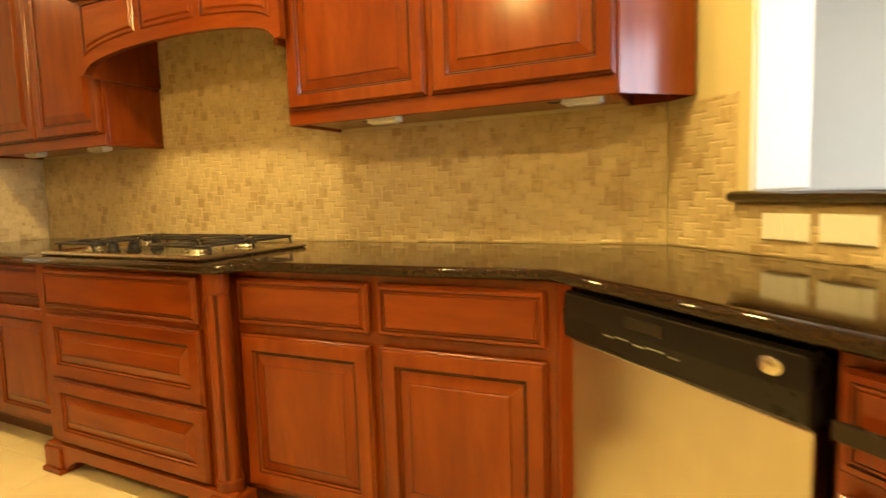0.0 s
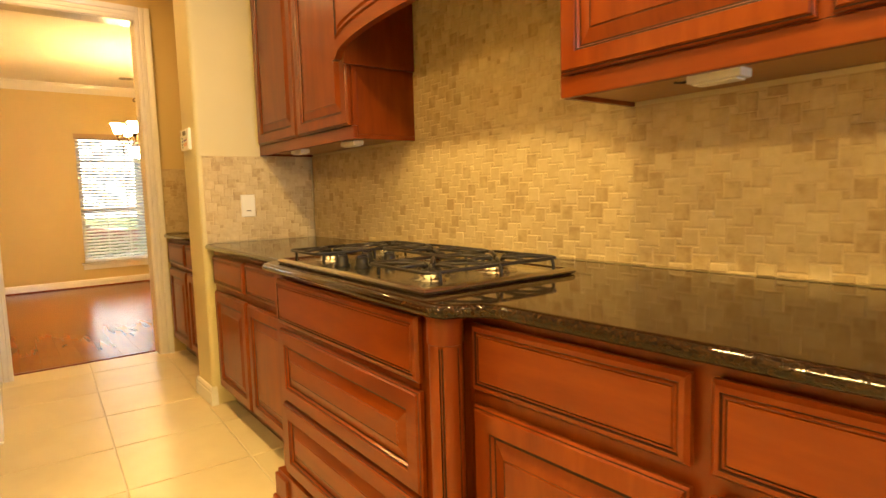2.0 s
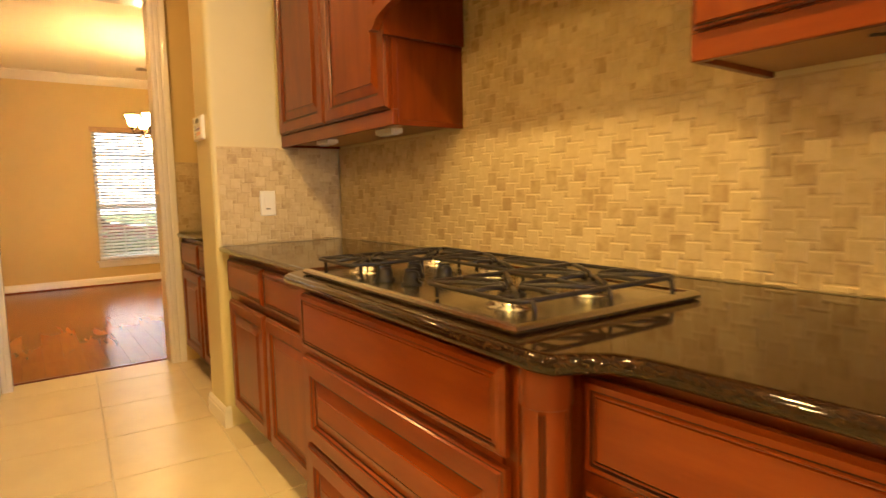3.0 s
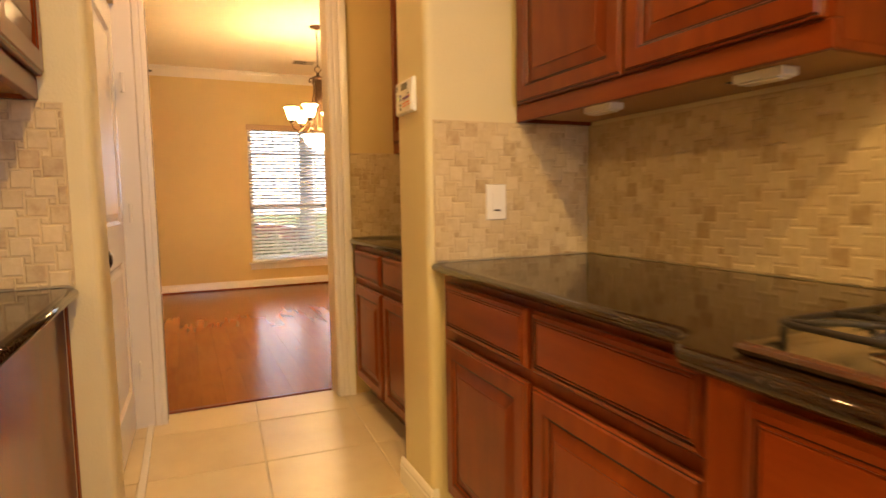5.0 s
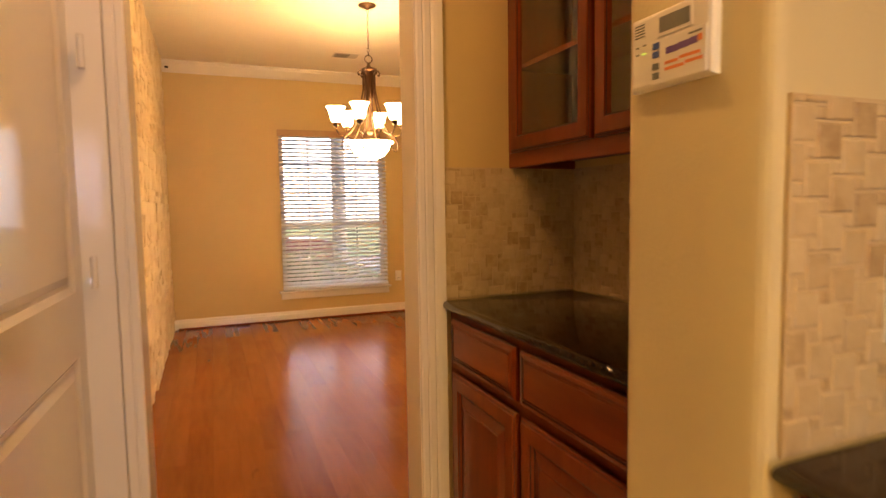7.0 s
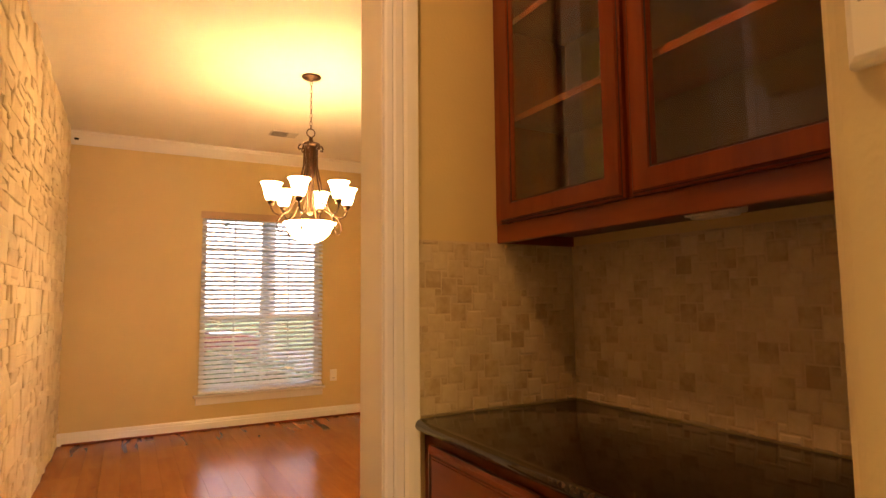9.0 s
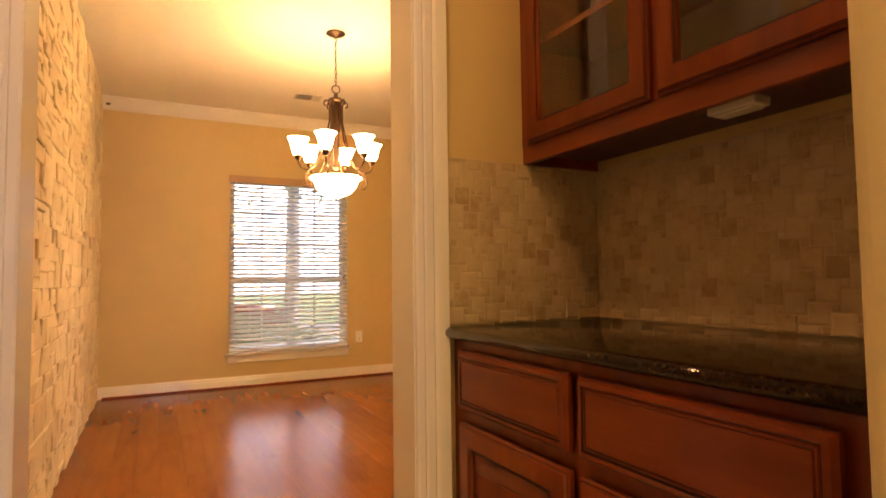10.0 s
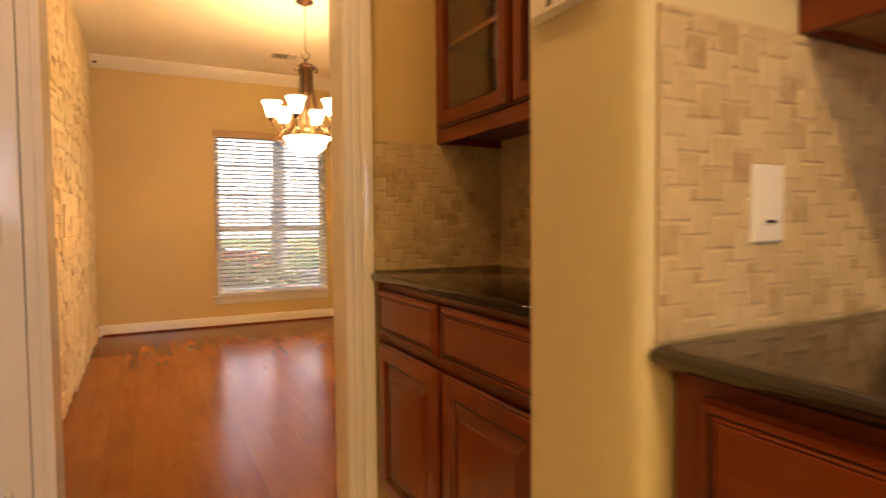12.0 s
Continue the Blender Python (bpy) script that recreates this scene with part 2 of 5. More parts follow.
def tube(bm, pts, r, seg=8, closed=False):
    """A round bar along a line of points; r may be a list."""
    pts = [Vector(p) for p in pts]
    loops = []
    up = Vector((0.13, 0.21, 0.97))
    for i, p in enumerate(pts):
        d = (pts[min(i + 1, len(pts) - 1)] - pts[max(i - 1, 0)])
        if closed:
            d = pts[(i + 1) % len(pts)] - pts[i - 1]
        d.normalize()
        s = d.cross(up)
        if s.length < 1e-3:
            s = d.cross(Vector((1, 0, 0)))
        s.normalize()
        u = s.cross(d)
        rr = r[i] if isinstance(r, (list, tuple)) else r
        loops.append([p + rr * (math.cos(2 * math.pi * k / seg) * s + math.sin(2 * math.pi * k / seg) * u) for k in range(seg)])
    if closed:
        loops.append(loops[0])
    made = rings(bm, loops, cap=False)
    if not closed:
        bm.faces.new(made[0][::-1])
        bm.faces.new(made[-1])
    else:
        bmesh.ops.remove_doubles(bm, verts=bm.verts, dist=1e-5)
    return bm


def finish(bm):
    bmesh.ops.recalc_face_normals(bm, faces=bm.faces)
    return bm


def to_mesh(name, bm, mats, smooth=False):
    me = bpy.data.meshes.new(name)
    bm.to_mesh(me)
    bm.free()
    for m in (mats if isinstance(mats, (list, tuple)) else [mats]):
        me.materials.append(m)
    if smooth:
        me.polygons.foreach_set("use_smooth", [True] * len(me.polygons))
    return me


def part(name, bm, mats, parent=None, label="", at=None, smooth=False, fix=True):
    """One mesh object under a thing or a part (or on its own)."""
    if fix:
        finish(bm)
    ob = new(name, to_mesh(name, bm, mats, smooth))
    if at is not None:
        ob.matrix_basis = at
    if parent is not None:
        ob.parent = parent
    if label:
        ob["label"] = label
    return ob


def thing(name, m, label, category, group="", kind=""):
    ob = new(name)
    ob.empty_display_size = 0.1
    ob.matrix_basis = m
    return tagged(ob, label, category, group, kind)


def setting(name, bm, mats, label, category, smooth=False):
    return tagged(part(name, bm, mats, smooth=smooth), label, category, kind="structure")


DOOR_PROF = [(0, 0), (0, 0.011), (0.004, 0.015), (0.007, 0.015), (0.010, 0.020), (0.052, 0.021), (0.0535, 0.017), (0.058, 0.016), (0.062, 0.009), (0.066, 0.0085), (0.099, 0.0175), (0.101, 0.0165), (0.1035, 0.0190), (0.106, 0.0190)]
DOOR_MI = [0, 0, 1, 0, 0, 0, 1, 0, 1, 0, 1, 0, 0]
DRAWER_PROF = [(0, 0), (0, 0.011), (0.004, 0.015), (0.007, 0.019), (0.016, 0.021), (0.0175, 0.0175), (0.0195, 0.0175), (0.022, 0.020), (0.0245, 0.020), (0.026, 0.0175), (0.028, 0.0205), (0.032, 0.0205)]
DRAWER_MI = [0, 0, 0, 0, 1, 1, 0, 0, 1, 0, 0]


def rect_loops(w, h, prof, x=0.0, z=0.0):
    return [[(x + i, -d, z + i), (x + w - i, -d, z + i), (x + w - i, -d, z + h - i), (x + i, -d, z + h - i)] for i, d in prof]


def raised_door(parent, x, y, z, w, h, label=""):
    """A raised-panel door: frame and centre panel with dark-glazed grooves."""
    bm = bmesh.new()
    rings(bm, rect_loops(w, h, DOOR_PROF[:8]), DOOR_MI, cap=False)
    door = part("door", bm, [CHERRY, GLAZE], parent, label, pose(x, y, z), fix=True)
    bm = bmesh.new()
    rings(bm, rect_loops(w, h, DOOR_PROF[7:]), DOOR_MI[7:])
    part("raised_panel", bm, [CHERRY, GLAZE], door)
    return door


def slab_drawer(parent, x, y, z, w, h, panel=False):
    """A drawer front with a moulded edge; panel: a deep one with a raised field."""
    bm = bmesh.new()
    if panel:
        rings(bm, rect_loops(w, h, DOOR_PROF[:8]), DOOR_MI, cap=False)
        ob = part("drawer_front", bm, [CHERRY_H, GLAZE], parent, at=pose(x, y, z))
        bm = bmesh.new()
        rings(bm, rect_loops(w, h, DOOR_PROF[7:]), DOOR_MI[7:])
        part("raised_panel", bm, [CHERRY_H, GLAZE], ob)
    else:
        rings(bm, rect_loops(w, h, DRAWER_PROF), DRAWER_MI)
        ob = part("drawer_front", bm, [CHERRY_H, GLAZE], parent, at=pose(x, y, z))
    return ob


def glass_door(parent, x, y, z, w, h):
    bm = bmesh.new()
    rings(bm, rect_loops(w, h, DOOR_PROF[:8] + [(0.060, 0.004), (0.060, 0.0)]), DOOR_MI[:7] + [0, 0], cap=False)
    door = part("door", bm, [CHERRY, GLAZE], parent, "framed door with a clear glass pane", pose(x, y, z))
    pane = part("pane", boxed(0.056, -0.009, 0.056, w - 0.056, -0.005, h - 0.056), GLASS, door)
    pane.visible_shadow = False
    return door


def base_cabinet(m, width, depth, units, label, group="base cabinets", height=0.8765, toe=0.10):
    """A base unit: local x along the front, y=0 the face frame, back at +depth. units: (x0, x1) drawer-over-door fronts."""
    t = thing("base_cabinet", m, label, "cabinet", group)
    part("body", boxed(0, 0.009, toe, width, depth, height, 0.002), CHERRY, t)
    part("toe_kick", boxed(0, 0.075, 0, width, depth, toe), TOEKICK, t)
    for x0, x1 in units:
        slab_drawer(t, x0, -0.001, 0.696, x1 - x0, 0.156)
        raised_door(t, x0, -0.001, toe + 0.025, x1 - x0, 0.660 - toe - 0.025)
        part("mount", boxed(x0 + 0.02, -0.001, 0.72, x1 - 0.02, 0.009, 0.84), CHERRY, t)
        part("mount", boxed(x0 + 0.02, -0.001, toe + 0.05, x1 - 0.02, 0.009, 0.64), CHERRY, t)
    return t


def offset_poly(poly, d):
    """Moves each edge of a counter-clockwise polygon inward by d."""
    out = []
    n = len(poly)
    for i in range(n):
        p0, p1, p2 = Vector(poly[i - 1]), Vector(poly[i]), Vector(poly[(i + 1) % n])
        a, b = (p1 - p0).normalized(), (p2 - p1).normalized()
        na, nb = Vector((-a.y, a.x)), Vector((-b.y, b.x))
        k = (na + nb)
        k = k / max(0.3, k.dot(na))
        out.append(p1 + k * d)
    return out


def countertop(name, poly, z0, z1, label, r=0.018):
    """A polished slab with a full bullnose edge."""
    loops = []
    zm, h = (z0 + z1) / 2, (z1 - z0) / 2
    for a in (-90, -60, -30, 0, 30, 60, 90):
        c = math.cos(radians(a))
        loops.append([(p.x, p.y, zm + h * math.sin(radians(a))) for p in offset_poly(poly, r * (1 - c))])
    bm = bmesh.new()
    made = rings(bm, loops)
    bm.faces.new(made[0][::-1])
    ob = part(name, bm, GRANITE)
    for p in ob.data.polygons:
        p.use_smooth = len(p.vertices) == 4
    return tagged(ob, label, "countertop")


def rounded_wall(name, poly, z0, z1, mat, label, r=0.022, round_at=()):
    """A wall block whose outer corners (indices in round_at) are bullnosed."""
    pts = []
    n = len(poly)
    for i, p in enumerate(poly):
        if i not in round_at:
            pts.append(Vector(p))
            continue
        p0, p1, p2 = Vector(poly[i - 1]), Vector(p), Vector(poly[(i + 1) % n])
        a, b = (p0 - p1).normalized(), (p2 - p1).normalized()
        for k in range(7):
            s = k / 6
            # circular arc by quadratic blend
            q = p1 + a * r * (1 - s) ** 2 + b * r * s ** 2
            pts.append(q)
    bm = bmesh.new()
    made = rings(bm, [[(q.x, q.y, z0) for q in pts], [(q.x, q.y, z1) for q in pts]])
    bm.faces.new(made[0][::-1])
    return setting(name, bm, mat, label, "wall")


# ---- large structure ----
CEILING = 2.75
HEAD = 2.44          # top of the opening to the dining room
S2 = math.sqrt(0.5)

# kitchen, hall and pantry walls
setting("wall_backsplash", boxed(-0.285, 0.012, 0, 3.60, 0.15, CEILING), PAINT_CREAM, "cream painted kitchen wall behind the tiled backsplash", "wall")
setting("wall_pantry_back", boxed(-1.55, 0.012, 0, -0.285, 0.15, CEILING), PAINT, "tan painted wall at the back of the pantry niche", "wall")
rounded_wall("wall_post", [(-0.285, -0.66), (0.0, -0.66), (0.0, 0.012), (-0.285, 0.012)], 0, CEILING, PAINT_CREAM,
             "cream textured wall end with rounded corners between kitchen and pantry", 0.03, (0, 1))
# wall with the opening to the dining room
setting("wall_opening_side", boxed(-1.55, -0.645, 0, -1.40, 0.012, CEILING), PAINT, "tan painted wall beside the dining room opening", "wall")
setting("wall_opening_head", boxed(-1.55, -1.54, HEAD, -1.40, -0.645, CEILING), PAINT, "tan painted wall above the dining room opening", "wall")
setting("wall_opening_left", boxed(-1.55, -1.85, 0, -1.40, -1.54, CEILING), PAINT, "narrow tan wall strip beside the opening", "wall")
# hall wall with the white door
rounded_wall("wall_hall", [(-0.16, -2.45), (0.0, -2.45), (0.0, -1.615), (-0.16, -1.615)], 0, CEILING, PAINT_CREAM,
             "cream textured wall end with rounded corners beside the hall door", 0.03, (2, 3))
setting("wall_hall_door", boxed(-1.40, -1.85, 0, -0.16, -1.745, CEILING), PAINT, "tan painted wall around the hall door", "wall")
setting("wall_hall_over_door", boxed(-1.40, -1.745, 2.06, -0.16, -1.66, CEILING), PAINT, "tan painted wall over the hall door", "wall")
# left side of the kitchen
setting("wall_kitchen_left", boxed(0.0, -2.45, 0, 0.95, -2.34, CEILING), PAINT_CREAM, "cream painted wall behind the short counter", "wall")
setting("wall_kitchen_return", boxed(0.84, -5.1, 0, 0.95, -2.45, CEILING), PAINT_CREAM, "cream painted kitchen side wall", "wall")
setting("wall_kitchen_south", boxed(0.84, -5.2, 0, 6.0, -5.1, CEILING), PAINT_CREAM, "cream painted far kitchen wall", "wall")
setting("wall_kitchen_east", boxed(5.9, -5.1, 0, 6.0, -2.3, CEILING), PAINT_CREAM, "cream painted kitchen wall", "wall")

# angled wall with the bar opening, along (1, -1) from the corner
DIAG = pose(3.59, 0, 0, 0, 0, -45)


def diag_setting(name, bm, mat, label, category):
    ob = setting(name, bm, mat, label, category)
    ob.matrix_basis = DIAG
    return ob


BAR0, BAR1 = 0.335, 2.9
diag_setting("wall_bar_side", boxed(-0.05, 0.012, 0, BAR0, 0.24, CEILING), PAINT_CREAM, "cream painted angled wall beside the bar opening", "wall")
diag_setting("wall_bar_low", boxed(BAR0, 0.012, 0, BAR1, 0.15, 1.055), PAINT_CREAM, "low angled wall under the raised bar ledge", "wall")
diag_setting("wall_bar_end", boxed(BAR1, 0.012, 0, 3.4, 0.24, CEILING), PAINT_CREAM, "cream painted angled wall at the far end of the bar", "wall")
diag_setting("wall_bar_head", boxed(BAR0, 0.012, 2.35, BAR1, 0.24, CEILING), PAINT_LIVING, "off-white header over the bar opening", "wall")
diag_setting("trim_bar", boxed(BAR0, 0.03, 1.095, BAR0 + 0.006, 0.238, 2.35), PAINT_LIVING, "off-white reveal of the bar opening", "trim")

# living room beyond the bar
setting("wall_living_west", boxed(1.5, 0.15, 0, 1.6, 4.2, CEILING), PAINT_LIVING, "off-white living room wall", "wall")
setting("wall_living_north", boxed(1.5, 4.2, 0, 7.6, 4.3, CEILING), PAINT_LIVING, "off-white living room far wall", "wall")
bm = bmesh.new()
box(bm, 7.5, -2.4, 0, 7.6, -1.42, CEILING)
box(bm, 7.5, -0.10, 0, 7.6, 2.1, CEILING)
box(bm, 7.5, 3.5, 0, 7.6, 4.2, CEILING)
# second opening, unseen, added around the fill lamp
box(bm, 7.5, 2.1, 0, 7.6, 3.5, 0.75)
box(bm, 7.5, 2.1, 2.45, 7.6, 3.5, CEILING)
box(bm, 7.5, -1.42, 0, 7.6, -0.10, 0.75)
box(bm, 7.5, -1.42, 2.45, 7.6, -0.10, CEILING)
setting("wall_living_east", bm, PAINT_LIVING, "off-white living room wall with a window", "wall")
setting("wall_living_south", boxed(5.9, -2.4, 0, 7.6, -2.3, CEILING), PAINT_LIVING, "off-white living room wall", "wall")

# dining room
DX0, DY0, DY1 = -5.98, -1.745, 1.62
WY0, WY1, WZ0, WZ1 = -0.615, 0.56, 0.335, 2.08
bm = bmesh.new()
box(bm, DX0 - 0.15, DY0 - 0.12, 0, DX0, WY0, CEILING)
box(bm, DX0 - 0.15, WY1, 0, DX0, DY1 + 0.1, CEILING)
box(bm, DX0 - 0.15, WY0, 0, DX0, WY1, WZ0)
box(bm, DX0 - 0.15, WY0, WZ1, DX0, WY1, CEILING)
setting("wall_dining_window", bm, PAINT, "golden tan dining room wall with a window", "wall")
setting("wall_dining_right", boxed(DX0, DY1, 0, -1.55, DY1 + 0.1, CEILING), PAINT, "golden tan dining room wall", "wall")
setting("wall_dining_back", boxed(-1.55, 0.15, 0, -1.45, DY1 + 0.1, CEILING), PAINT, "golden tan dining room wall", "wall")
stone_wall = setting("wall_stone", boxed(DX0, DY0 - 0.12, 0, -1.55, DY0, CEILING), MORTAR, "dining room wall clad in rough pale stacked stone", "wall")

# ceilings and floors
setting("ceiling_kitchen", boxed(-1.55, -5.2, CEILING, 6.0, 0.15, CEILING + 0.1), CEIL, "cream painted kitchen ceiling", "ceiling")
setting("ceiling_dining", boxed(DX0 - 0.15, DY0 - 0.12, CEILING, -1.55, DY1 + 0.1, CEILING + 0.1), CEIL, "cream painted dining room ceiling", "ceiling")
setting("ceiling_living", boxed(1.5, 0.15, CEILING, 7.6, 4.3, CEILING + 0.1), CEIL, "off-white living room ceiling", "ceiling")
setting("ceiling_living_corner", boxed(6.0, -2.4, CEILING, 7.6, 0.15, CEILING + 0.1), CEIL, "off-white living room ceiling", "ceiling")
kitchen_floor = setting("floor_kitchen", boxed(-1.56, -5.2, -0.1, 7.6, 4.3, -0.006), FLOOR_GROUT, "cream ceramic tile floor with pale grout", "floor")
dining_floor = setting("floor_dining", boxed(DX0 - 0.15, DY0 - 0.12, -0.1, -1.56, DY1 + 0.1, -0.006), PLANK, "glossy reddish-brown hardwood floor", "floor")


# ---- cased opening, baseboards, crown ----
def moulded_board(name, length, prof, mat, m, label, category="trim"):
    """A strip along local x whose section (y, z) is extruded."""
    bm = bmesh.new()
    made = rings(bm, [[(0, y, z) for y, z in prof], [(length, y, z) for y, z in prof]])
    bm.faces.new(made[0][::-1])
    ob = setting(name, bm, mat, label, category)
    ob.matrix_basis = m
    return ob


CASING = [(0, 0), (-0.010, 0), (-0.014, 0.006), (-0.014, 0.022), (-0.010, 0.026), (-0.015, 0.032), (-0.015, 0.052), (-0.011, 0.056), (-0.019, 0.064), (-0.022, 0.078), (-0.024, 0.095), (0, 0.095)]
# section: y proud of the wall, z across; placed upright or lying
moulded_board("trim_casing", HEAD + 0.095, CASING, TRIM, Matrix.Translation((-1.40, -0.645, 0)) @ Matrix(((0, -1, 0, 0), (0, 0, 1, 0), (1, 0, 0, 0), (0, 0, 0, 1))), "white fluted casing of the dining room opening")
moulded_board("trim_casing", HEAD + 0.095, CASING[:8] + [(0, 0.056)], TRIM, Matrix.Translation((-1.40, -1.535, 0)) @ Matrix(((0, -1, 0, 0), (0, 0, -1, 0), (1, 0, 0, 0), (0, 0, 0, 1))), "white fluted casing of the dining room opening")
moulded_board("trim_casing_head", 0.89, CASING, TRIM, Matrix.Translation((-1.40, -1.535, HEAD)) @ Matrix(((0, -1, 0, 0), (1, 0, 0, 0), (0, 0, 1, 0), (0, 0, 0, 1))), "white head casing of the dining room opening")
setting("trim_jamb", boxed(-1.556, -0.650, 0, -1.398, -0.6455, HEAD, 0.001), TRIM, "white jamb board of the opening", "trim")
setting("trim_jamb", boxed(-1.556, -1.5395, 0, -1.398, -1.535, HEAD, 0.001), TRIM, "white jamb board of the opening", "trim")
setting("trim_jamb_head", boxed(-1.556, -1.535, HEAD - 0.005, -1.398, -0.650, HEAD - 0.0005), TRIM, "white jamb board over the opening", "trim")

BASE = [(0, 0), (-0.014, 0), (-0.014, 0.070), (-0.011, 0.076), (-0.011, 0.086), (-0.006, 0.100), (0, 0.106)]


def baseboard(x0, y0, x1, y1, label="white moulded baseboard along the wall"):
    """Along the floor from one point to the other; the room lies to its right."""
    d = Vector((x1 - x0, y1 - y0))
    return moulded_board("baseboard", d.length, BASE, TRIM, pose(x0, y0, 0, 0, 0, math.degrees(math.atan2(d.y, d.x))), label, "baseboard")


baseboard(-0.299, -0.66, 0.014, -0.66)
baseboard(0.0, -0.66, 0.0, -0.637)
moulded_board("baseboard", DY1 - DY0, BASE, TRIM, Matrix.Translation((DX0, DY0, 0)) @ Matrix(((0, -1, 0, 0), (1, 0, 0, 0), (0, 0, 1, 0), (0, 0, 0, 1))), "white moulded baseboard under the dining room window", "baseboard")
setting("trim_shoe", boxed(DX0 + 0.0145, DY0 + 0.05, 0, DX0 + 0.032, DY1, 0.018, 0.006), CHERRY_H, "reddish wooden shoe moulding along the baseboard", "trim")
CROWN = [(0, -0.115), (-0.006, -0.115), (-0.012, -0.100), (-0.020, -0.095), (-0.060, -0.040), (-0.064, -0.026), (-0.075, -0.020), (-0.075, 0), (0, 0)]
moulded_board("trim_crown", DY1 - DY0, CROWN, TRIM, Matrix.Translation((DX0, DY0, CEILING)) @ Matrix(((0, -1, 0, 0), (1, 0, 0, 0), (0, 0, 1, 0), (0, 0, 0, 1))), "white crown moulding over the window wall")
setting("trim_threshold", boxed(-1.575, -1.535, -0.006, -1.545, -0.650, 0.004, 0.002), CHERRY_H, "thin wooden threshold strip between tile and hardwood", "trim")


# ---- hall door ----
def hall_door():
    t = thing("door_1", pose(-1.395, -1.730, 0.012, 0, 0, -1.5), "white two-panel door, closed, with dark bronze knob", "door", kind="structure")
    w, h = 1.0, 2.03
    bm = bmesh.new()
    box(bm, 0, 0, 0, w, 0.038, h)
    part("leaf", bm, TRIM, t)
    prof = [(0, -0.0075), (0, 0.007), (0.10, 0.007), (0.108, 0.001), (0.116, -0.004), (0.128, -0.004), (0.150, 0.005), (0.153, 0.005)]
    # stiles and rails stand proud, with two sunk and raised panels
    for z0, z1 in ((0.0, 0.93), (0.93, h)):
        bm = bmesh.new()
        loops = []
        for i, d in prof:
            lo = z0 + (i * (2.0 if z0 == 0 else 0.9) if i <= 0.10 else i + (0.10 if z0 == 0 else -0.01))
            hi = z1 - (i * (0.9 if z0 == 0 else 1.2) if i <= 0.10 else i + (-0.01 if z0 == 0 else 0.02))
            loops.append([(w - i, 0.040 + d + 0.006, lo), (i, 0.040 + d + 0.006, lo), (i, 0.040 + d + 0.006, hi), (w - i, 0.040 + d + 0.006, hi)])
        rings(bm, loops)
        part("panel", bm, TRIM, t)
    knob = bmesh.new()
    lathe(knob, [(0.0, 0.0), (0.032, 0.0), (0.033, 0.006), (0.028, 0.010), (0.012, 0.013), (0.011, 0.030), (0.026, 0.036), (0.031, 0.046), (0.028, 0.056), (0.016, 0.062), (0.0, 0.063)], 20)
    part("knob", knob, DARK_BRONZE, t, "dark bronze round knob", pose(0.93, 0.052, 0.925, -90, 0, 0), smooth=True)
    for z in (0.24, 1.02, 1.64):
        hb = bmesh.new()
        lathe(hb, [(0.0, 0.0), (0.008, 0.0), (0.008, 0.09), (0.005, 0.094), (0.0, 0.095)], 10)
        box(hb, -0.022, -0.010, 0.0, 0.022, -0.006, 0.088)
        part("hinge", hb, TRIM, t, at=pose(0.030, 0.088, z))
    return t


hall_door()
setting("trim_door_casing", boxed(-1.3985, -1.700, 0, -1.380, -1.5925, 2.10, 0.003), TRIM, "white casing between the hall door and the opening", "trim")
setting("trim_door_sill", boxed(-1.395, -1.628, -0.005, -0.17, -1.60, 0.012, 0.003), TRIM, "white sill strip under the hall door", "trim")


# ---- kitchen base run ----
base_cabinet(pose(0.012, -0.617, 0, 0, 0, -1.3), 1.196, 0.60, [(0.064, 0.575), (0.604, 1.128)], "reddish cherry base cabinet with drawers over doors beside the wall")
base_cabinet(pose(2.275, -0.689, 0, 0, 0, 1.3), 1.108, 0.655, [(0.022, 0.540), (0.574, 1.084)], "reddish cherry base cabinet with drawers over doors beside the cooktop")


FLUTES = {76, 79, 101, 104, 57, 3}


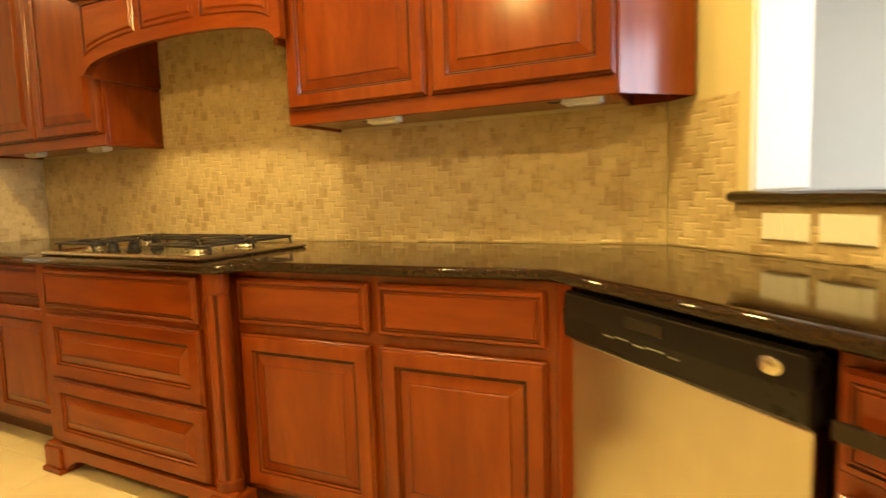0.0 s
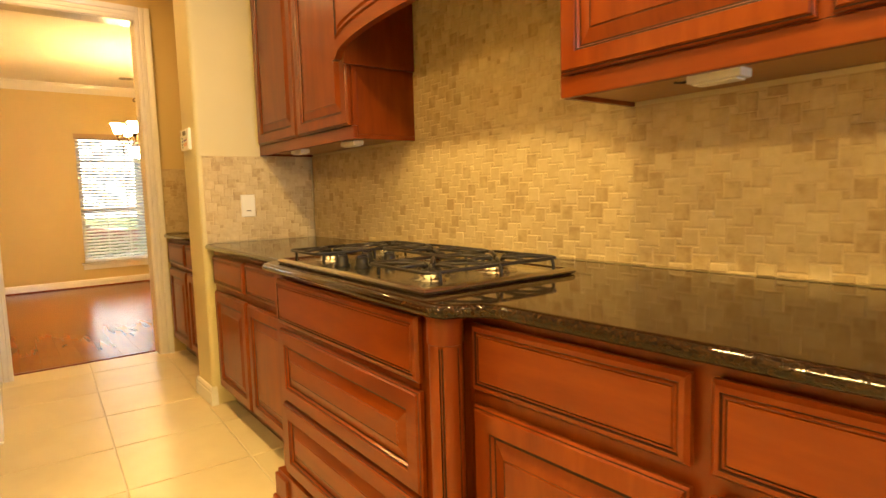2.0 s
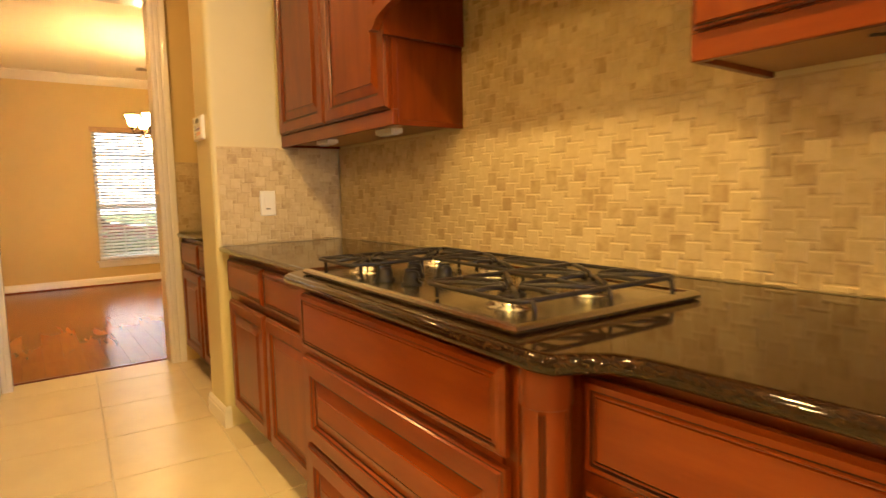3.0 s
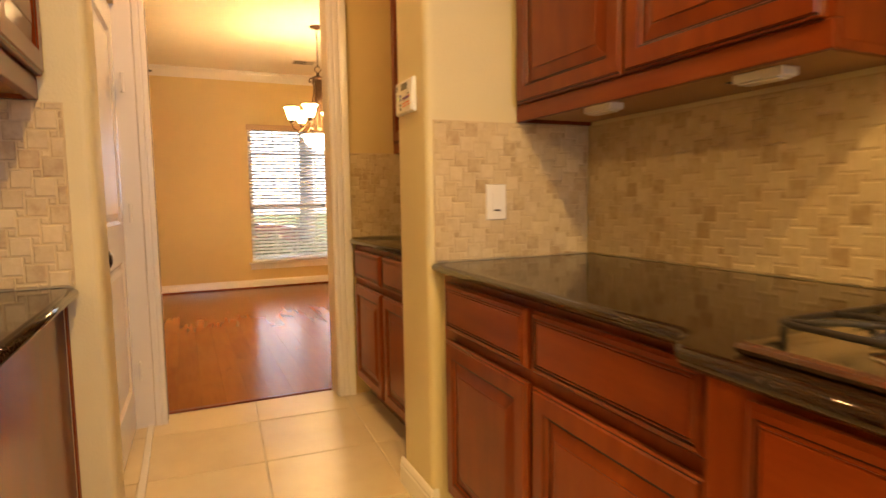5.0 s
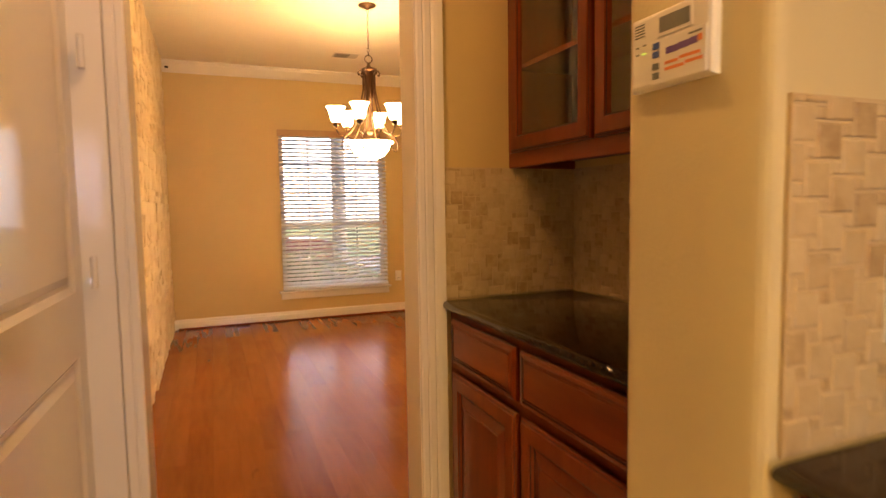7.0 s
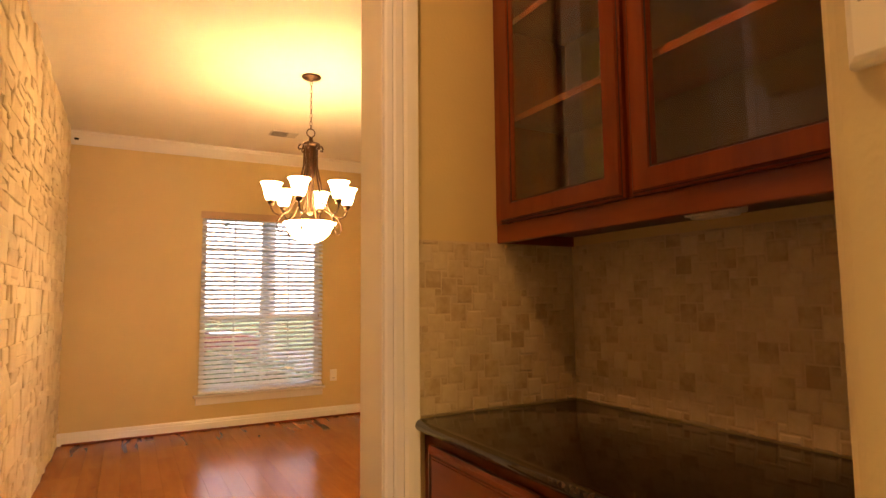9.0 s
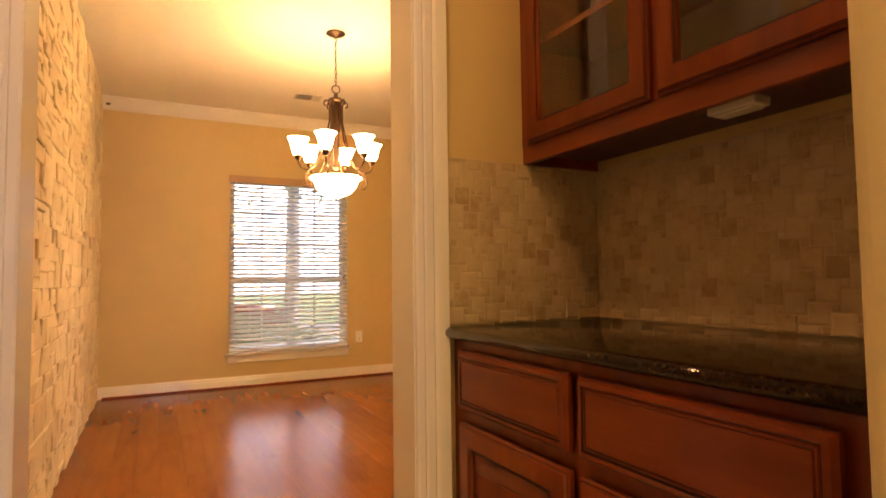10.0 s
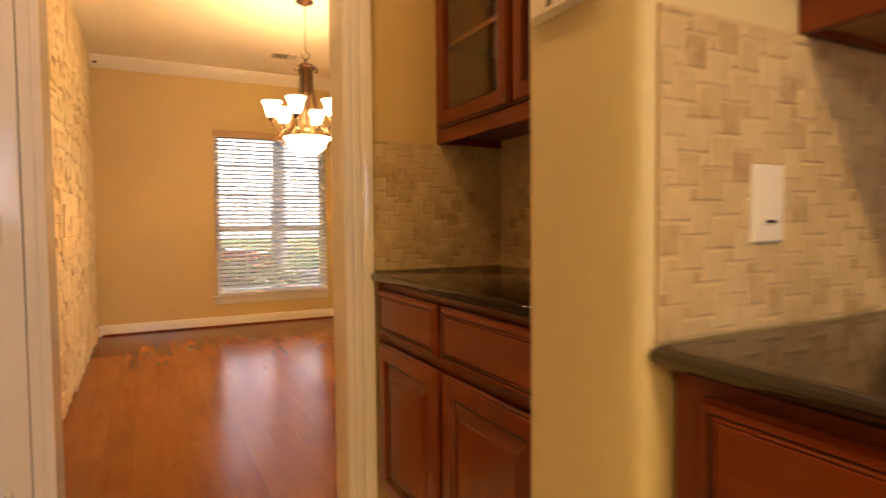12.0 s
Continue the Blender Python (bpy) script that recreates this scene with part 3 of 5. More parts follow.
def cooktop_cabinet():
    x0, x1 = 1.215, 2.315
    t = thing("cooktop_cabinet", pose((x0 + x1) / 2, -0.760, 0, 0, 0, -1.3), "reddish cherry cooktop base with three drawers and a fluted column", "cabinet", "base cabinets")
    w = 0.425
    part("body", boxed(-w - 0.02, 0.006, 0.11, w + 0.02, 0.740, 0.8765, 0.002), CHERRY, t)
    part("corner_stile", boxed(-0.555, 0.006, 0.11, -w - 0.021, 0.740, 0.8765, 0.004), CHERRY, t)
    part("side_filler", boxed(w + 0.021, 0.085, 0.11, 0.5035, 0.740, 0.8765), CHERRY, t)
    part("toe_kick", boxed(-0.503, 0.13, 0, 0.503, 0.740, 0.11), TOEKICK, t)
    slab_drawer(t, -0.473, 0.0, 0.700, 0.903, 0.162)
    slab_drawer(t, -0.473, 0.0, 0.416, 0.903, 0.264, True)
    slab_drawer(t, -0.473, 0.0, 0.135, 0.903, 0.270, True)
    part("mount", boxed(-0.45, 0.0, 0.15, 0.41, 0.006, 0.85), CHERRY, t)
    # fluted column at the open front corner
    for s in (1,):
        bm = bmesh.new()
        seg = 120
        loops, mis = [], []
        for z, r0, flute in ((0.11, 0.045, 0), (0.16, 0.045, 0), (0.162, 0.040, 0), (0.168, 0.040, 1), (0.800, 0.040, 1), (0.806, 0.040, 0), (0.808, 0.043, 0), (0.8765, 0.043, 0)):
            lp = []
            for i in range(seg):
                r = r0 - (0.0035 if flute and i in FLUTES else 0)
                a = 2 * math.pi * i / seg
                lp.append((r * math.cos(a), r * math.sin(a), z))
            loops.append(lp)
        made = rings(bm, loops)
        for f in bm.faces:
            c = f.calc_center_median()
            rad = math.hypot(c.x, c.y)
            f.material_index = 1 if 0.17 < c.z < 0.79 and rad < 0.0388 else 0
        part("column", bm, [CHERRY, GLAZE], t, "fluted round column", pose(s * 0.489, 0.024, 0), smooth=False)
    # shaped apron and bracket feet
    bm = bmesh.new()
    n = 28
    top, bot = [], []
    for i in range(n + 1):
        u = -0.548 + 1.096 * i / n
        e = (0.548 - abs(u))
        z = 0.0 if e < 0.10 else min(0.075, 0.075 * math.sin(min(1, (e - 0.10) / 0.13) * math.pi / 2))
        top.append((u, 0.0, 0.125))
        bot.append((u, 0.0, z))
    for i in range(n):
        q = [bm.verts.new(p) for p in (bot[i], bot[i + 1], top[i + 1], top[i])]
        bm.faces.new(q)
    bmesh.ops.remove_doubles(bm, verts=bm.verts, dist=1e-5)
    g = bmesh.ops.extrude_face_region(bm, geom=bm.faces[:])
    for v in [v for v in g["geom"] if isinstance(v, bmesh.types.BMVert)]:
        v.co.y += 0.03
    part("apron", bm, CHERRY_H, t, "curved apron with bracket feet", pose(0, -0.022, 0))
    for s in (-1, 1):
        bm = bmesh.new()
        box(bm, -0.065, -0.065, 0, 0.065, 0.065, 0.022, 0.005)
        box(bm, -0.055, -0.055, 0.022, 0.055, 0.055, 0.11, 0.004)
        part("foot", bm, CHERRY, t, at=pose(s * 0.500, 0.022, 0))
    return t


cooktop_cabinet()

# angled run: dishwasher and cabinets beyond
DW = pose(3.59, 0, 0, 0, 0, -45)


def dishwasher():
    t = thing("dishwasher", DW @ pose(0.368, -0.594, 0, 0, 0, 3.1), "stainless steel dishwasher with a black control panel under the counter", "dishwasher")
    w = 0.645
    part("tub", boxed(0.005, 0.03, 0.10, w - 0.005, 0.6, 0.862), BLACK, t)
    part("kick_plate", boxed(0.005, 0.06, 0.0, w - 0.005, 0.09, 0.10), BLACK, t)
    part("door_panel", boxed(0.004, -0.012, 0.10, w - 0.004, 0.03, 0.738, 0.004), STEEL, t, "brushed stainless door panel")
    bm = bmesh.new()
    sec = [(0.03, 0.742), (-0.020, 0.742), (-0.026, 0.749), (-0.030, 0.800), (-0.026, 0.852), (-0.016, 0.862), (0.03, 0.862)]
    made = rings(bm, [[(0.002, y, z) for y, z in sec], [(w - 0.002, y, z) for y, z in sec]])
    bm.faces.new(made[0][::-1])
    panel = part("control_panel", bm, BLACK, t, "black plastic control panel")
    bm = bmesh.new()
    box(bm, 0.235, -0.0315, 0.815, 0.345, -0.027, 0.840, 0.002)
    part("handle_recess", bm, IRON, panel)
    for i, (bx, bw) in enumerate(((0.165, 0.030), (0.205, 0.038), (0.262, 0.030), (0.300, 0.050), (0.362, 0.026))):
        part("label_bar", boxed(bx, -0.0312, 0.782 + 0.004 * (i % 2), bx + bw, -0.0285, 0.7855 + 0.004 * (i % 2)), LCD, panel)
    part("panel_lip", boxed(0.006, -0.0300, 0.853, w - 0.006, -0.0225, 0.8565, 0.001), IRON, panel)
    knob = bmesh.new()
    lathe(knob, [(0.0, 0.014), (0.018, 0.014), (0.021, 0.010), (0.022, 0.0)], 20)
    part("latch_badge", knob, STEEL, panel, "oval polished badge", Matrix.Translation((0.580, -0.028, 0.828)) @ Euler((radians(90), 0, 0)).to_matrix().to_4x4() @ Matrix.Diagonal((1.0, 0.75, 0.5, 1)), smooth=True)
    return t


dishwasher()
cab = base_cabinet(DW @ pose(1.030, -0.558, 0, 0, 0, 3.1), 0.88, 0.50, [(0.02, 0.43), (0.45, 0.86)], "reddish cherry base cabinet beside the dishwasher")
for x in (0.10, 0.56):
    bm = bmesh.new()
    box(bm, x - 0.07, -0.052, 0.755, x + 0.09, -0.044, 0.785, 0.003)
    box(bm, x - 0.055, -0.046, 0.764, x - 0.040, -0.020, 0.776)
    box(bm, x + 0.060, -0.046, 0.764, x + 0.075, -0.020, 0.776)
    part("handle", bm, DARK_BRONZE, cab, "flat dark bronze bar handle")
cf = thing("corner_filler", pose(3.385, -0.664, 0), "reddish cherry filler strip at the angled corner", "cabinet")
bm = bmesh.new()
made = rings(bm, [[(0.0, 0.0, z), (0.010, -0.004, z), (0.048, -0.036, z), (0.11, 0.10, z), (0.0, 0.3, z)] for z in (0.10, 0.8765)])
part("panel", bm, CHERRY, cf)

CT = 0.877
countertop("kitchen_countertop", [(0.004, 0.010), (0.004, -0.652), (1.10, -0.686), (1.130, -0.698), (1.152, -0.748), (1.19, -0.776), (2.285, -0.822), (2.330, -0.812), (2.352, -0.772), (2.378, -0.742), (2.42, -0.729), (3.0, -0.714), (3.375, -0.692), tuple((DIAG @ Vector((1.95, -0.556, 0))).xy), tuple((DIAG @ Vector((1.95, 0.010, 0))).xy), (3.595, 0.010)][::1], CT, 0.910,
           "dark polished granite countertop with a rounded edge")
countertop("bar_ledge", [((DIAG @ Vector((a, b, 0))).x, (DIAG @ Vector((a, b, 0))).y) for a, b in ((BAR0 + 0.004, 0.30), (0.305, 0.011), (0.290, 0.006), (0.290, -0.03), (2.88, -0.03), (2.88, 0.30))][::1], 1.057, 1.092,
           "dark polished granite ledge on the raised bar")

# pantry base
base_cabinet(pose(-1.398, -0.535, 0), 1.112, 0.54, [(0.07, 0.525), (0.557, 1.032)], "reddish cherry pantry base cabinet with two drawers over two doors", "pantry cabinets")
countertop("pantry_countertop", [(-1.398, 0.010), (-1.398, -0.564), (-0.287, -0.564), (-0.287, 0.010)], CT, 0.910, "dark polished granite pantry countertop")

# short counter on the other side
side_cab = base_cabinet(pose(0.85, -1.705, 0, 0, 0, 180), 0.848, 0.60, [], "reddish cherry base cabinet with a plain side under the short counter")
for x in (0.808, 0.822):
    part("bead", boxed(x, -0.005, 0.10, x + 0.007, 0.001, 0.87, 0.002), CHERRY, side_cab)
countertop("short_countertop", [(0.86, -2.338), (0.86, -1.672), (0.03, -1.672), (0.004, -1.70), (0.004, -2.338)], CT, 0.910, "dark polished granite short countertop")


# ---- wall cabinets ----
TOP = 2.42


def wall_cabinet(m, width, depth, doors, label, z0=1.392, top=TOP, group="wall cabinets"):
    t = thing("wall_cabinet", m, label, "cabinet", group)
    h = top - z0
    part("body", boxed(0, 0.021, 0.018, width, depth, h, 0.002), CHERRY, t)
    part("side_skirt", boxed(0, 0.0205, 0.0, 0.016, depth, 0.0175), CHERRY, t)
    part("side_skirt", boxed(width - 0.016, 0.0205, 0.0, width, depth, 0.0175), CHERRY, t)
    part("underside", boxed(0.0165, 0.0212, 0.012, width - 0.0165, depth, 0.0176), UNDERSIDE, t, "pale unstained underside")
    part("face_frame", boxed(0, 0.0, 0.0555, width, 0.0205, h), CHERRY, t)
    part("bottom_rail", boxed(0, -0.002, 0.0, width, 0.020, 0.055, 0.003), CHERRY_H, t)
    for x0, x1 in doors:
        raised_door(t, x0, -0.003, 0.058, x1 - x0, h - 0.08)
    bm = bmesh.new()
    sec = [(0.03, h), (0.0, h), (-0.02, h + 0.02), (-0.045, h + 0.06), (-0.055, h + 0.075), (-0.055, h + 0.09), (0.03, h + 0.09)]
    made = rings(bm, [[(0, y, z) for y, z in sec], [(width, y, z) for y, z in sec]])
    bm.faces.new(made[0][::-1])
    part("crown", bm, CHERRY_H, t)
    return t


wall_cabinet(pose(0.002, -0.310, 1.392), 1.098, 0.318, [(0.03, 0.555), (0.565, 1.085)], "reddish cherry wall cabinet with two raised-panel doors beside the arched hood")
ur = wall_cabinet(pose(2.232, -0.310, 1.392), 1.248, 0.318, [(0.012, 0.615), (0.64, 1.243)], "wide reddish cherry wall cabinet with two doors beside the bar")
bm = bmesh.new()
rings(bm, [[(1.2495, 0.0, z), (1.256, -0.004, z), (1.452, 0.205, z), (1.360, 0.303, z), (1.2495, 0.312, z)] for z in (0.0, TOP - 1.392)])
bm.faces.ensure_lookup_table()
part("end_panel", bm, CHERRY, ur, "smooth angled end panel")
wall_cabinet(pose(0.85, -1.735, 1.392, 0, 0, 180), 0.846, 0.60, [(0.02, 0.42), (0.43, 0.83)], "reddish cherry wall cabinet over the short counter")


def pantry_wall_cabinet():
    z0 = 1.388
    h = TOP - z0
    t = thing("wall_cabinet", pose(-1.398, -0.280, z0), "reddish cherry pantry wall cabinet with two glass doors and shelves", "cabinet", "pantry cabinets")
    w, d = 1.112, 0.285
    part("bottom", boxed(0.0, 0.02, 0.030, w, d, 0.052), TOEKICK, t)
    part("back", boxed(0.016, d - 0.012, 0.0525, w - 0.016, d, h), INSIDE, t)
    part("side", boxed(0, 0.02, 0.0, 0.016, d, h), CHERRY, t)
    part("side", boxed(w - 0.016, 0.02, 0.0, w, d, h), CHERRY, t)
    part("top", boxed(0, 0.0, h, w, d, h + 0.018), CHERRY, t)
    for z in (0.36, 0.66, 0.93):
        part("shelf", boxed(0.017, 0.035, z, w - 0.017, d - 0.013, z + 0.018), CHERRY_H, t)
    part("bottom_rail", boxed(0, 0, 0.0, w, 0.02, 0.055, 0.003), CHERRY_H, t)
    part("stile", boxed(0, 0, 0.0555, 0.05, 0.02, h), CHERRY, t)
    part("stile", boxed(0.49, 0, 0.0555, 0.57, 0.02, h), CHERRY, t)
    part("stile", boxed(w - 0.05, 0, 0.0555, w, 0.02, h), CHERRY, t)
    glass_door(t, 0.045, -0.001, 0.054, 0.475, h - 0.07)
    glass_door(t, 0.54, -0.001, 0.054, 0.53, h - 0.07)
    return t


pantry_wall_cabinet()


def hood():
    x0, x1 = 1.065, 2.275
    t = thing("range_hood", pose(x0, -0.385, 1.70), "carved cherry range hood with an arched valance and raised panels", "range hood")
    w = x1 - x0
    H = 0.75

    def arch(x):
        u = abs(2 * x / w - 1)
        return 0.012 + 0.0 if u > 0.94 else 0.012 + 0.088 * math.sqrt(max(0, 1 - (u / 0.94) ** 2)) ** 0.85

    n = 40
    bm = bmesh.new()
    lo = [(w * i / n, 0.0, arch(w * i / n)) for i in range(n + 1)]
    hi = [(w * i / n, 0.0, H) for i in range(n + 1)]
    for i in range(n):
        bm.faces.new([bm.verts.new(p) for p in (lo[i], lo[i + 1], hi[i + 1], hi[i])])
    bmesh.ops.remove_doubles(bm, verts=bm.verts, dist=1e-5)
    g = bmesh.ops.extrude_face_region(bm, geom=bm.faces[:])
    for v in [v for v in g["geom"] if isinstance(v, bmesh.types.BMVert)]:
        v.co.y += 0.03
    part("valance", bm, CHERRY_H, t, "arched valance board")
    part("mantel", boxed(-0.015, -0.030, 0.34, w + 0.015, 0.03, 0.375, 0.010), CHERRY_H, t)

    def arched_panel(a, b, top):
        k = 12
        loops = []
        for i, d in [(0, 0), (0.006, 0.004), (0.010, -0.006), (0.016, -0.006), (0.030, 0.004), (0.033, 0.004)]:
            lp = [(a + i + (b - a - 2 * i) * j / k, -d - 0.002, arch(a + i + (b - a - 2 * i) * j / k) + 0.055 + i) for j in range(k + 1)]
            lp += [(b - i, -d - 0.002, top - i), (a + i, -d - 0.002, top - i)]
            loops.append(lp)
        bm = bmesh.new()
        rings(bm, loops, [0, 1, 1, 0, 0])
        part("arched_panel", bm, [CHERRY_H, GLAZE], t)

    arched_panel(0.045, w * 0.335, 0.32)
    arched_panel(w * 0.365, w * 0.635, 0.32)
    arched_panel(w * 0.665, w - 0.045, 0.32)
    # canopy between the wall cabinets
    part("canopy", boxed(0.042, 0.031, 0.36, w - 0.047, 0.385, H), CHERRY, t)
    part("side", boxed(0.040, 0.031, -0.005, 0.058, 0.383, 0.3595), CHERRY, t)
    part("side", boxed(w - 0.063, 0.031, -0.005, w - 0.045, 0.383, 0.3595), CHERRY, t)
    return t


hood()


# ---- dining window ----
def window():
    t = thing("window_1", pose(DX0 - 0.06, 0, 0), "white double-hung window behind slatted blinds", "window", kind="structure")
    fr = bmesh.new()
    y0, y1, z0, z1 = WY0 + 0.001, WY1 - 0.001, WZ0 + 0.001, WZ1 - 0.001
    for a in ((y0, z0, y0 + 0.045, z1), (y1 - 0.045, z0, y1, z1), (y0 + 0.045, z0, y1 - 0.045, z0 + 0.05), (y0 + 0.045, z1 - 0.05, y1 - 0.045, z1), (y0 + 0.045, 1.04, y1 - 0.045, 1.09)):
        box(fr, -0.05, a[0], a[1], -0.005, a[2], a[3])
    part("window_frame", fr, TRIM, t)
    for lo, hi in ((z0 + 0.05, 1.04), (1.09, z1 - 0.05)):
        for k in (1, 2, 3):
            y = y0 + 0.045 + (y1 - y0 - 0.09) * k / 4
            part("muntin", boxed(-0.038, y - 0.009, lo, -0.018, y + 0.009, hi), TRIM, t)
    for z in (1.415, 1.745):
        part("muntin", boxed(-0.037, y0 + 0.045, z - 0.010, -0.019, y1 - 0.045, z + 0.010), TRIM, t)
    for a, b in ((z0 + 0.05, 1.04), (1.09, z1 - 0.05)):
        p = part("pane", boxed(-0.030, y0 + 0.045, a, -0.026, y1 - 0.045, b), GLASS, t)
        p.visible_shadow = False
    part("window_sill", boxed(0.02, y0 - 0.05, WZ0 - 0.025, 0.105, y1 + 0.05, WZ0 - 0.001, 0.006), TRIM, t)
    part("apron", boxed(0.061, y0 - 0.03, WZ0 - 0.095, 0.078, y1 + 0.03, WZ0 - 0.026, 0.004), TRIM, t)
    return t


window()


def blinds():
    t = thing("window_blind", pose(DX0 + 0.005, 0, WZ0), "white two-inch slat blind lowered over the window, slats open", "blind")
    y0, y1 = WY0 - 0.01, WY1 + 0.01
    slat = bmesh.new()
    w = 0.05
    a = [(-w / 2, y0, 0.0), (-w / 4, y0, 0.003), (0, y0, 0.004), (w / 4, y0, 0.003), (w / 2, y0, 0.0)]
    for k in range(4):
        p, q = a[k], a[k + 1]
        slat.faces.new([slat.verts.new(c) for c in (p, q, (q[0], y1, q[2]), (p[0], y1, p[2]))])
    bmesh.ops.remove_doubles(slat, verts=slat.verts, dist=1e-6)
    bmesh.ops.solidify(slat, geom=slat.faces[:], thickness=0.0025)
    me = to_mesh("slat", finish(slat), BLIND)
    z = 0.04
    while z < WZ1 - WZ0 - 0.05:
        ob = new("slat", me)
        ob.parent = t
        ob.matrix_basis = pose(0.03, 0, z, 0, 31, 0)
        z += 0.0435
    part("bottom_rail", boxed(0.008, y0, 0.006, 0.055, y1, 0.024, 0.004), BLIND, t)
    part("headrail", boxed(0.0, y0, WZ1 - WZ0 - 0.045, 0.055, y1, WZ1 - WZ0 - 0.005), BLIND, t)
    part("valance", boxed(0.056, y0 - 0.015, WZ1 - WZ0 - 0.055, 0.066, y1 + 0.015, WZ1 - WZ0 + 0.015, 0.003), VALANCE, t, "tan wooden valance")
    for k in (0.16, 0.5, 0.84):
        y = y0 + (y1 - y0) * k
        for x in (0.004, 0.054):
            part("ladder_cord", boxed(x, y - 0.0015, 0.02, x + 0.0015, y + 0.0015, WZ1 - WZ0 - 0.05), BLIND, t)
    part("lift_cord", tube(bmesh.new(), [(0.062, y1 - 0.05, 0.75), (0.062, y1 - 0.05, WZ1 - WZ0 - 0.06)], 0.002, 6), BLIND, t)
    part("tassel", lathe(bmesh.new(), [(0.0, 0.0), (0.009, 0.002), (0.007, 0.03), (0.0, 0.035)], 10, (0.062, y1 - 0.05, 0.718)), VALANCE, t)
    return t


blinds()


# ---- chandelier ----
def chandelier():
    cx, cy = -3.75, -0.185
    t = thing("chandelier", pose(cx, cy, CEILING), "bronze six-arm chandelier with lit frosted glass shades and a glass bowl", "chandelier")
    part("canopy", lathe(bmesh.new(), [(0.0, -0.030), (0.012, -0.030), (0.02, -0.022), (0.055, -0.016), (0.066, -0.008), (0.066, -0.001), (0.0, -0.001)], 24), BRONZE, t, smooth=True)
    z = -0.035
    k = 0
    while z > -0.36:
        pts = []
        for i in range(12):
            a = 2 * math.pi * i / 12
            u, v = 0.008 * math.cos(a), 0.017 * math.sin(a)
            pts.append((u, 0, z - 0.014 + v) if k % 2 else (0, u, z - 0.014 + v))
        part("chain_link", tube(bmesh.new(), pts, 0.0022, 5, True), BRONZE, t, smooth=True)
        z -= 0.028
        k += 1
    part("loop", tube(bmesh.new(), [(0, 0.028 * math.cos(2 * math.pi * i / 20), -0.395 + 0.028 * math.sin(2 * math.pi * i / 20)) for i in range(20)], 0.004, 6, True), BRONZE, t, smooth=True)
    part("cap", lathe(bmesh.new(), [(0.0, -0.42), (0.012, -0.425), (0.016, -0.45), (0.05, -0.465), (0.056, -0.475), (0.05, -0.485), (0.03, -0.49), (0.0, -0.49)], 24), BRONZE, t, smooth=True)
    part("stem", lathe(bmesh.new(), [(0.040, -0.49), (0.034, -0.54), (0.030, -0.60), (0.032, -0.68), (0.026, -0.70), (0.018, -0.72), (0.018, -0.90), (0.03, -0.92), (0.022, -0.95), (0.0, -0.96)], 16), BRONZE, t, smooth=True)
    arm_pts = [(0.066, -0.510), (0.078, -0.516), (0.084, -0.500), (0.074, -0.480), (0.056, -0.478), (0.044, -0.51), (0.045, -0.62), (0.070, -0.74), (0.105, -0.875), (0.150, -0.945), (0.200, -0.970), (0.238, -0.955), (0.255, -0.925), (0.255, -0.902)]
    curl = [(0.150, -0.945), (0.188, -0.968), (0.214, -1.010), (0.218, -1.050), (0.202, -1.078), (0.182, -1.074), (0.176, -1.052)]
    for i in range(6):
        a = radians(60 * i + 29)
        c, s = math.cos(a), math.sin(a)
        fine = []
        for j in range(len(arm_pts) - 1):
            for q in range(3):
                u = q / 3
                r0, z0 = arm_pts[j]
                r1, z1 = arm_pts[j + 1]
                fine.append((r0 + (r1 - r0) * u, z0 + (z1 - z0) * u))
        fine.append(arm_pts[-1])
        arm = part("arm", tube(bmesh.new(), [(r * c, r * s, z) for r, z in fine], 0.0062, 6), BRONZE, t, smooth=True)
        part("scroll", tube(bmesh.new(), [(r * c, r * s, z) for r, z in curl], 0.005, 6), BRONZE, arm, smooth=True)
        bx, by = 0.255 * c, 0.255 * s
        part("cup", lathe(bmesh.new(), [(0.0, -0.868), (0.012, -0.868), (0.022, -0.855), (0.026, -0.838), (0.022, -0.832), (0.0, -0.832)], 16, (bx, by, -0.04)), BRONZE, arm, smooth=True)
        part("shade", lathe(bmesh.new(), [(0.020, -0.832), (0.034, -0.826), (0.044, -0.80), (0.050, -0.765), (0.060, -0.735), (0.072, -0.720), (0.069, -0.719), (0.056, -0.735), (0.046, -0.765), (0.040, -0.80), (0.030, -0.822), (0.0, -0.826)], 20, (bx, by, -0.04)), FROSTED, arm, "lit frosted bell shade", smooth=True)
    bowl = part("bowl", lathe(bmesh.new(), [(0.0, -1.144), (0.05, -1.137), (0.10, -1.114), (0.135, -1.076), (0.152, -1.032), (0.174, -1.017), (0.177, -1.010), (0.152, -1.018), (0.143, -1.036), (0.128, -1.074), (0.095, -1.106), (0.0, -1.130)], 32), FROSTED, t, "lit frosted glass bowl", smooth=True)
    part("finial", lathe(bmesh.new(), [(0.0, -1.164), (0.008, -1.160), (0.010, -1.152), (0.004, -1.144), (0.0, -1.144)], 12), BRONZE, t, smooth=True)
    return t


chandelier()


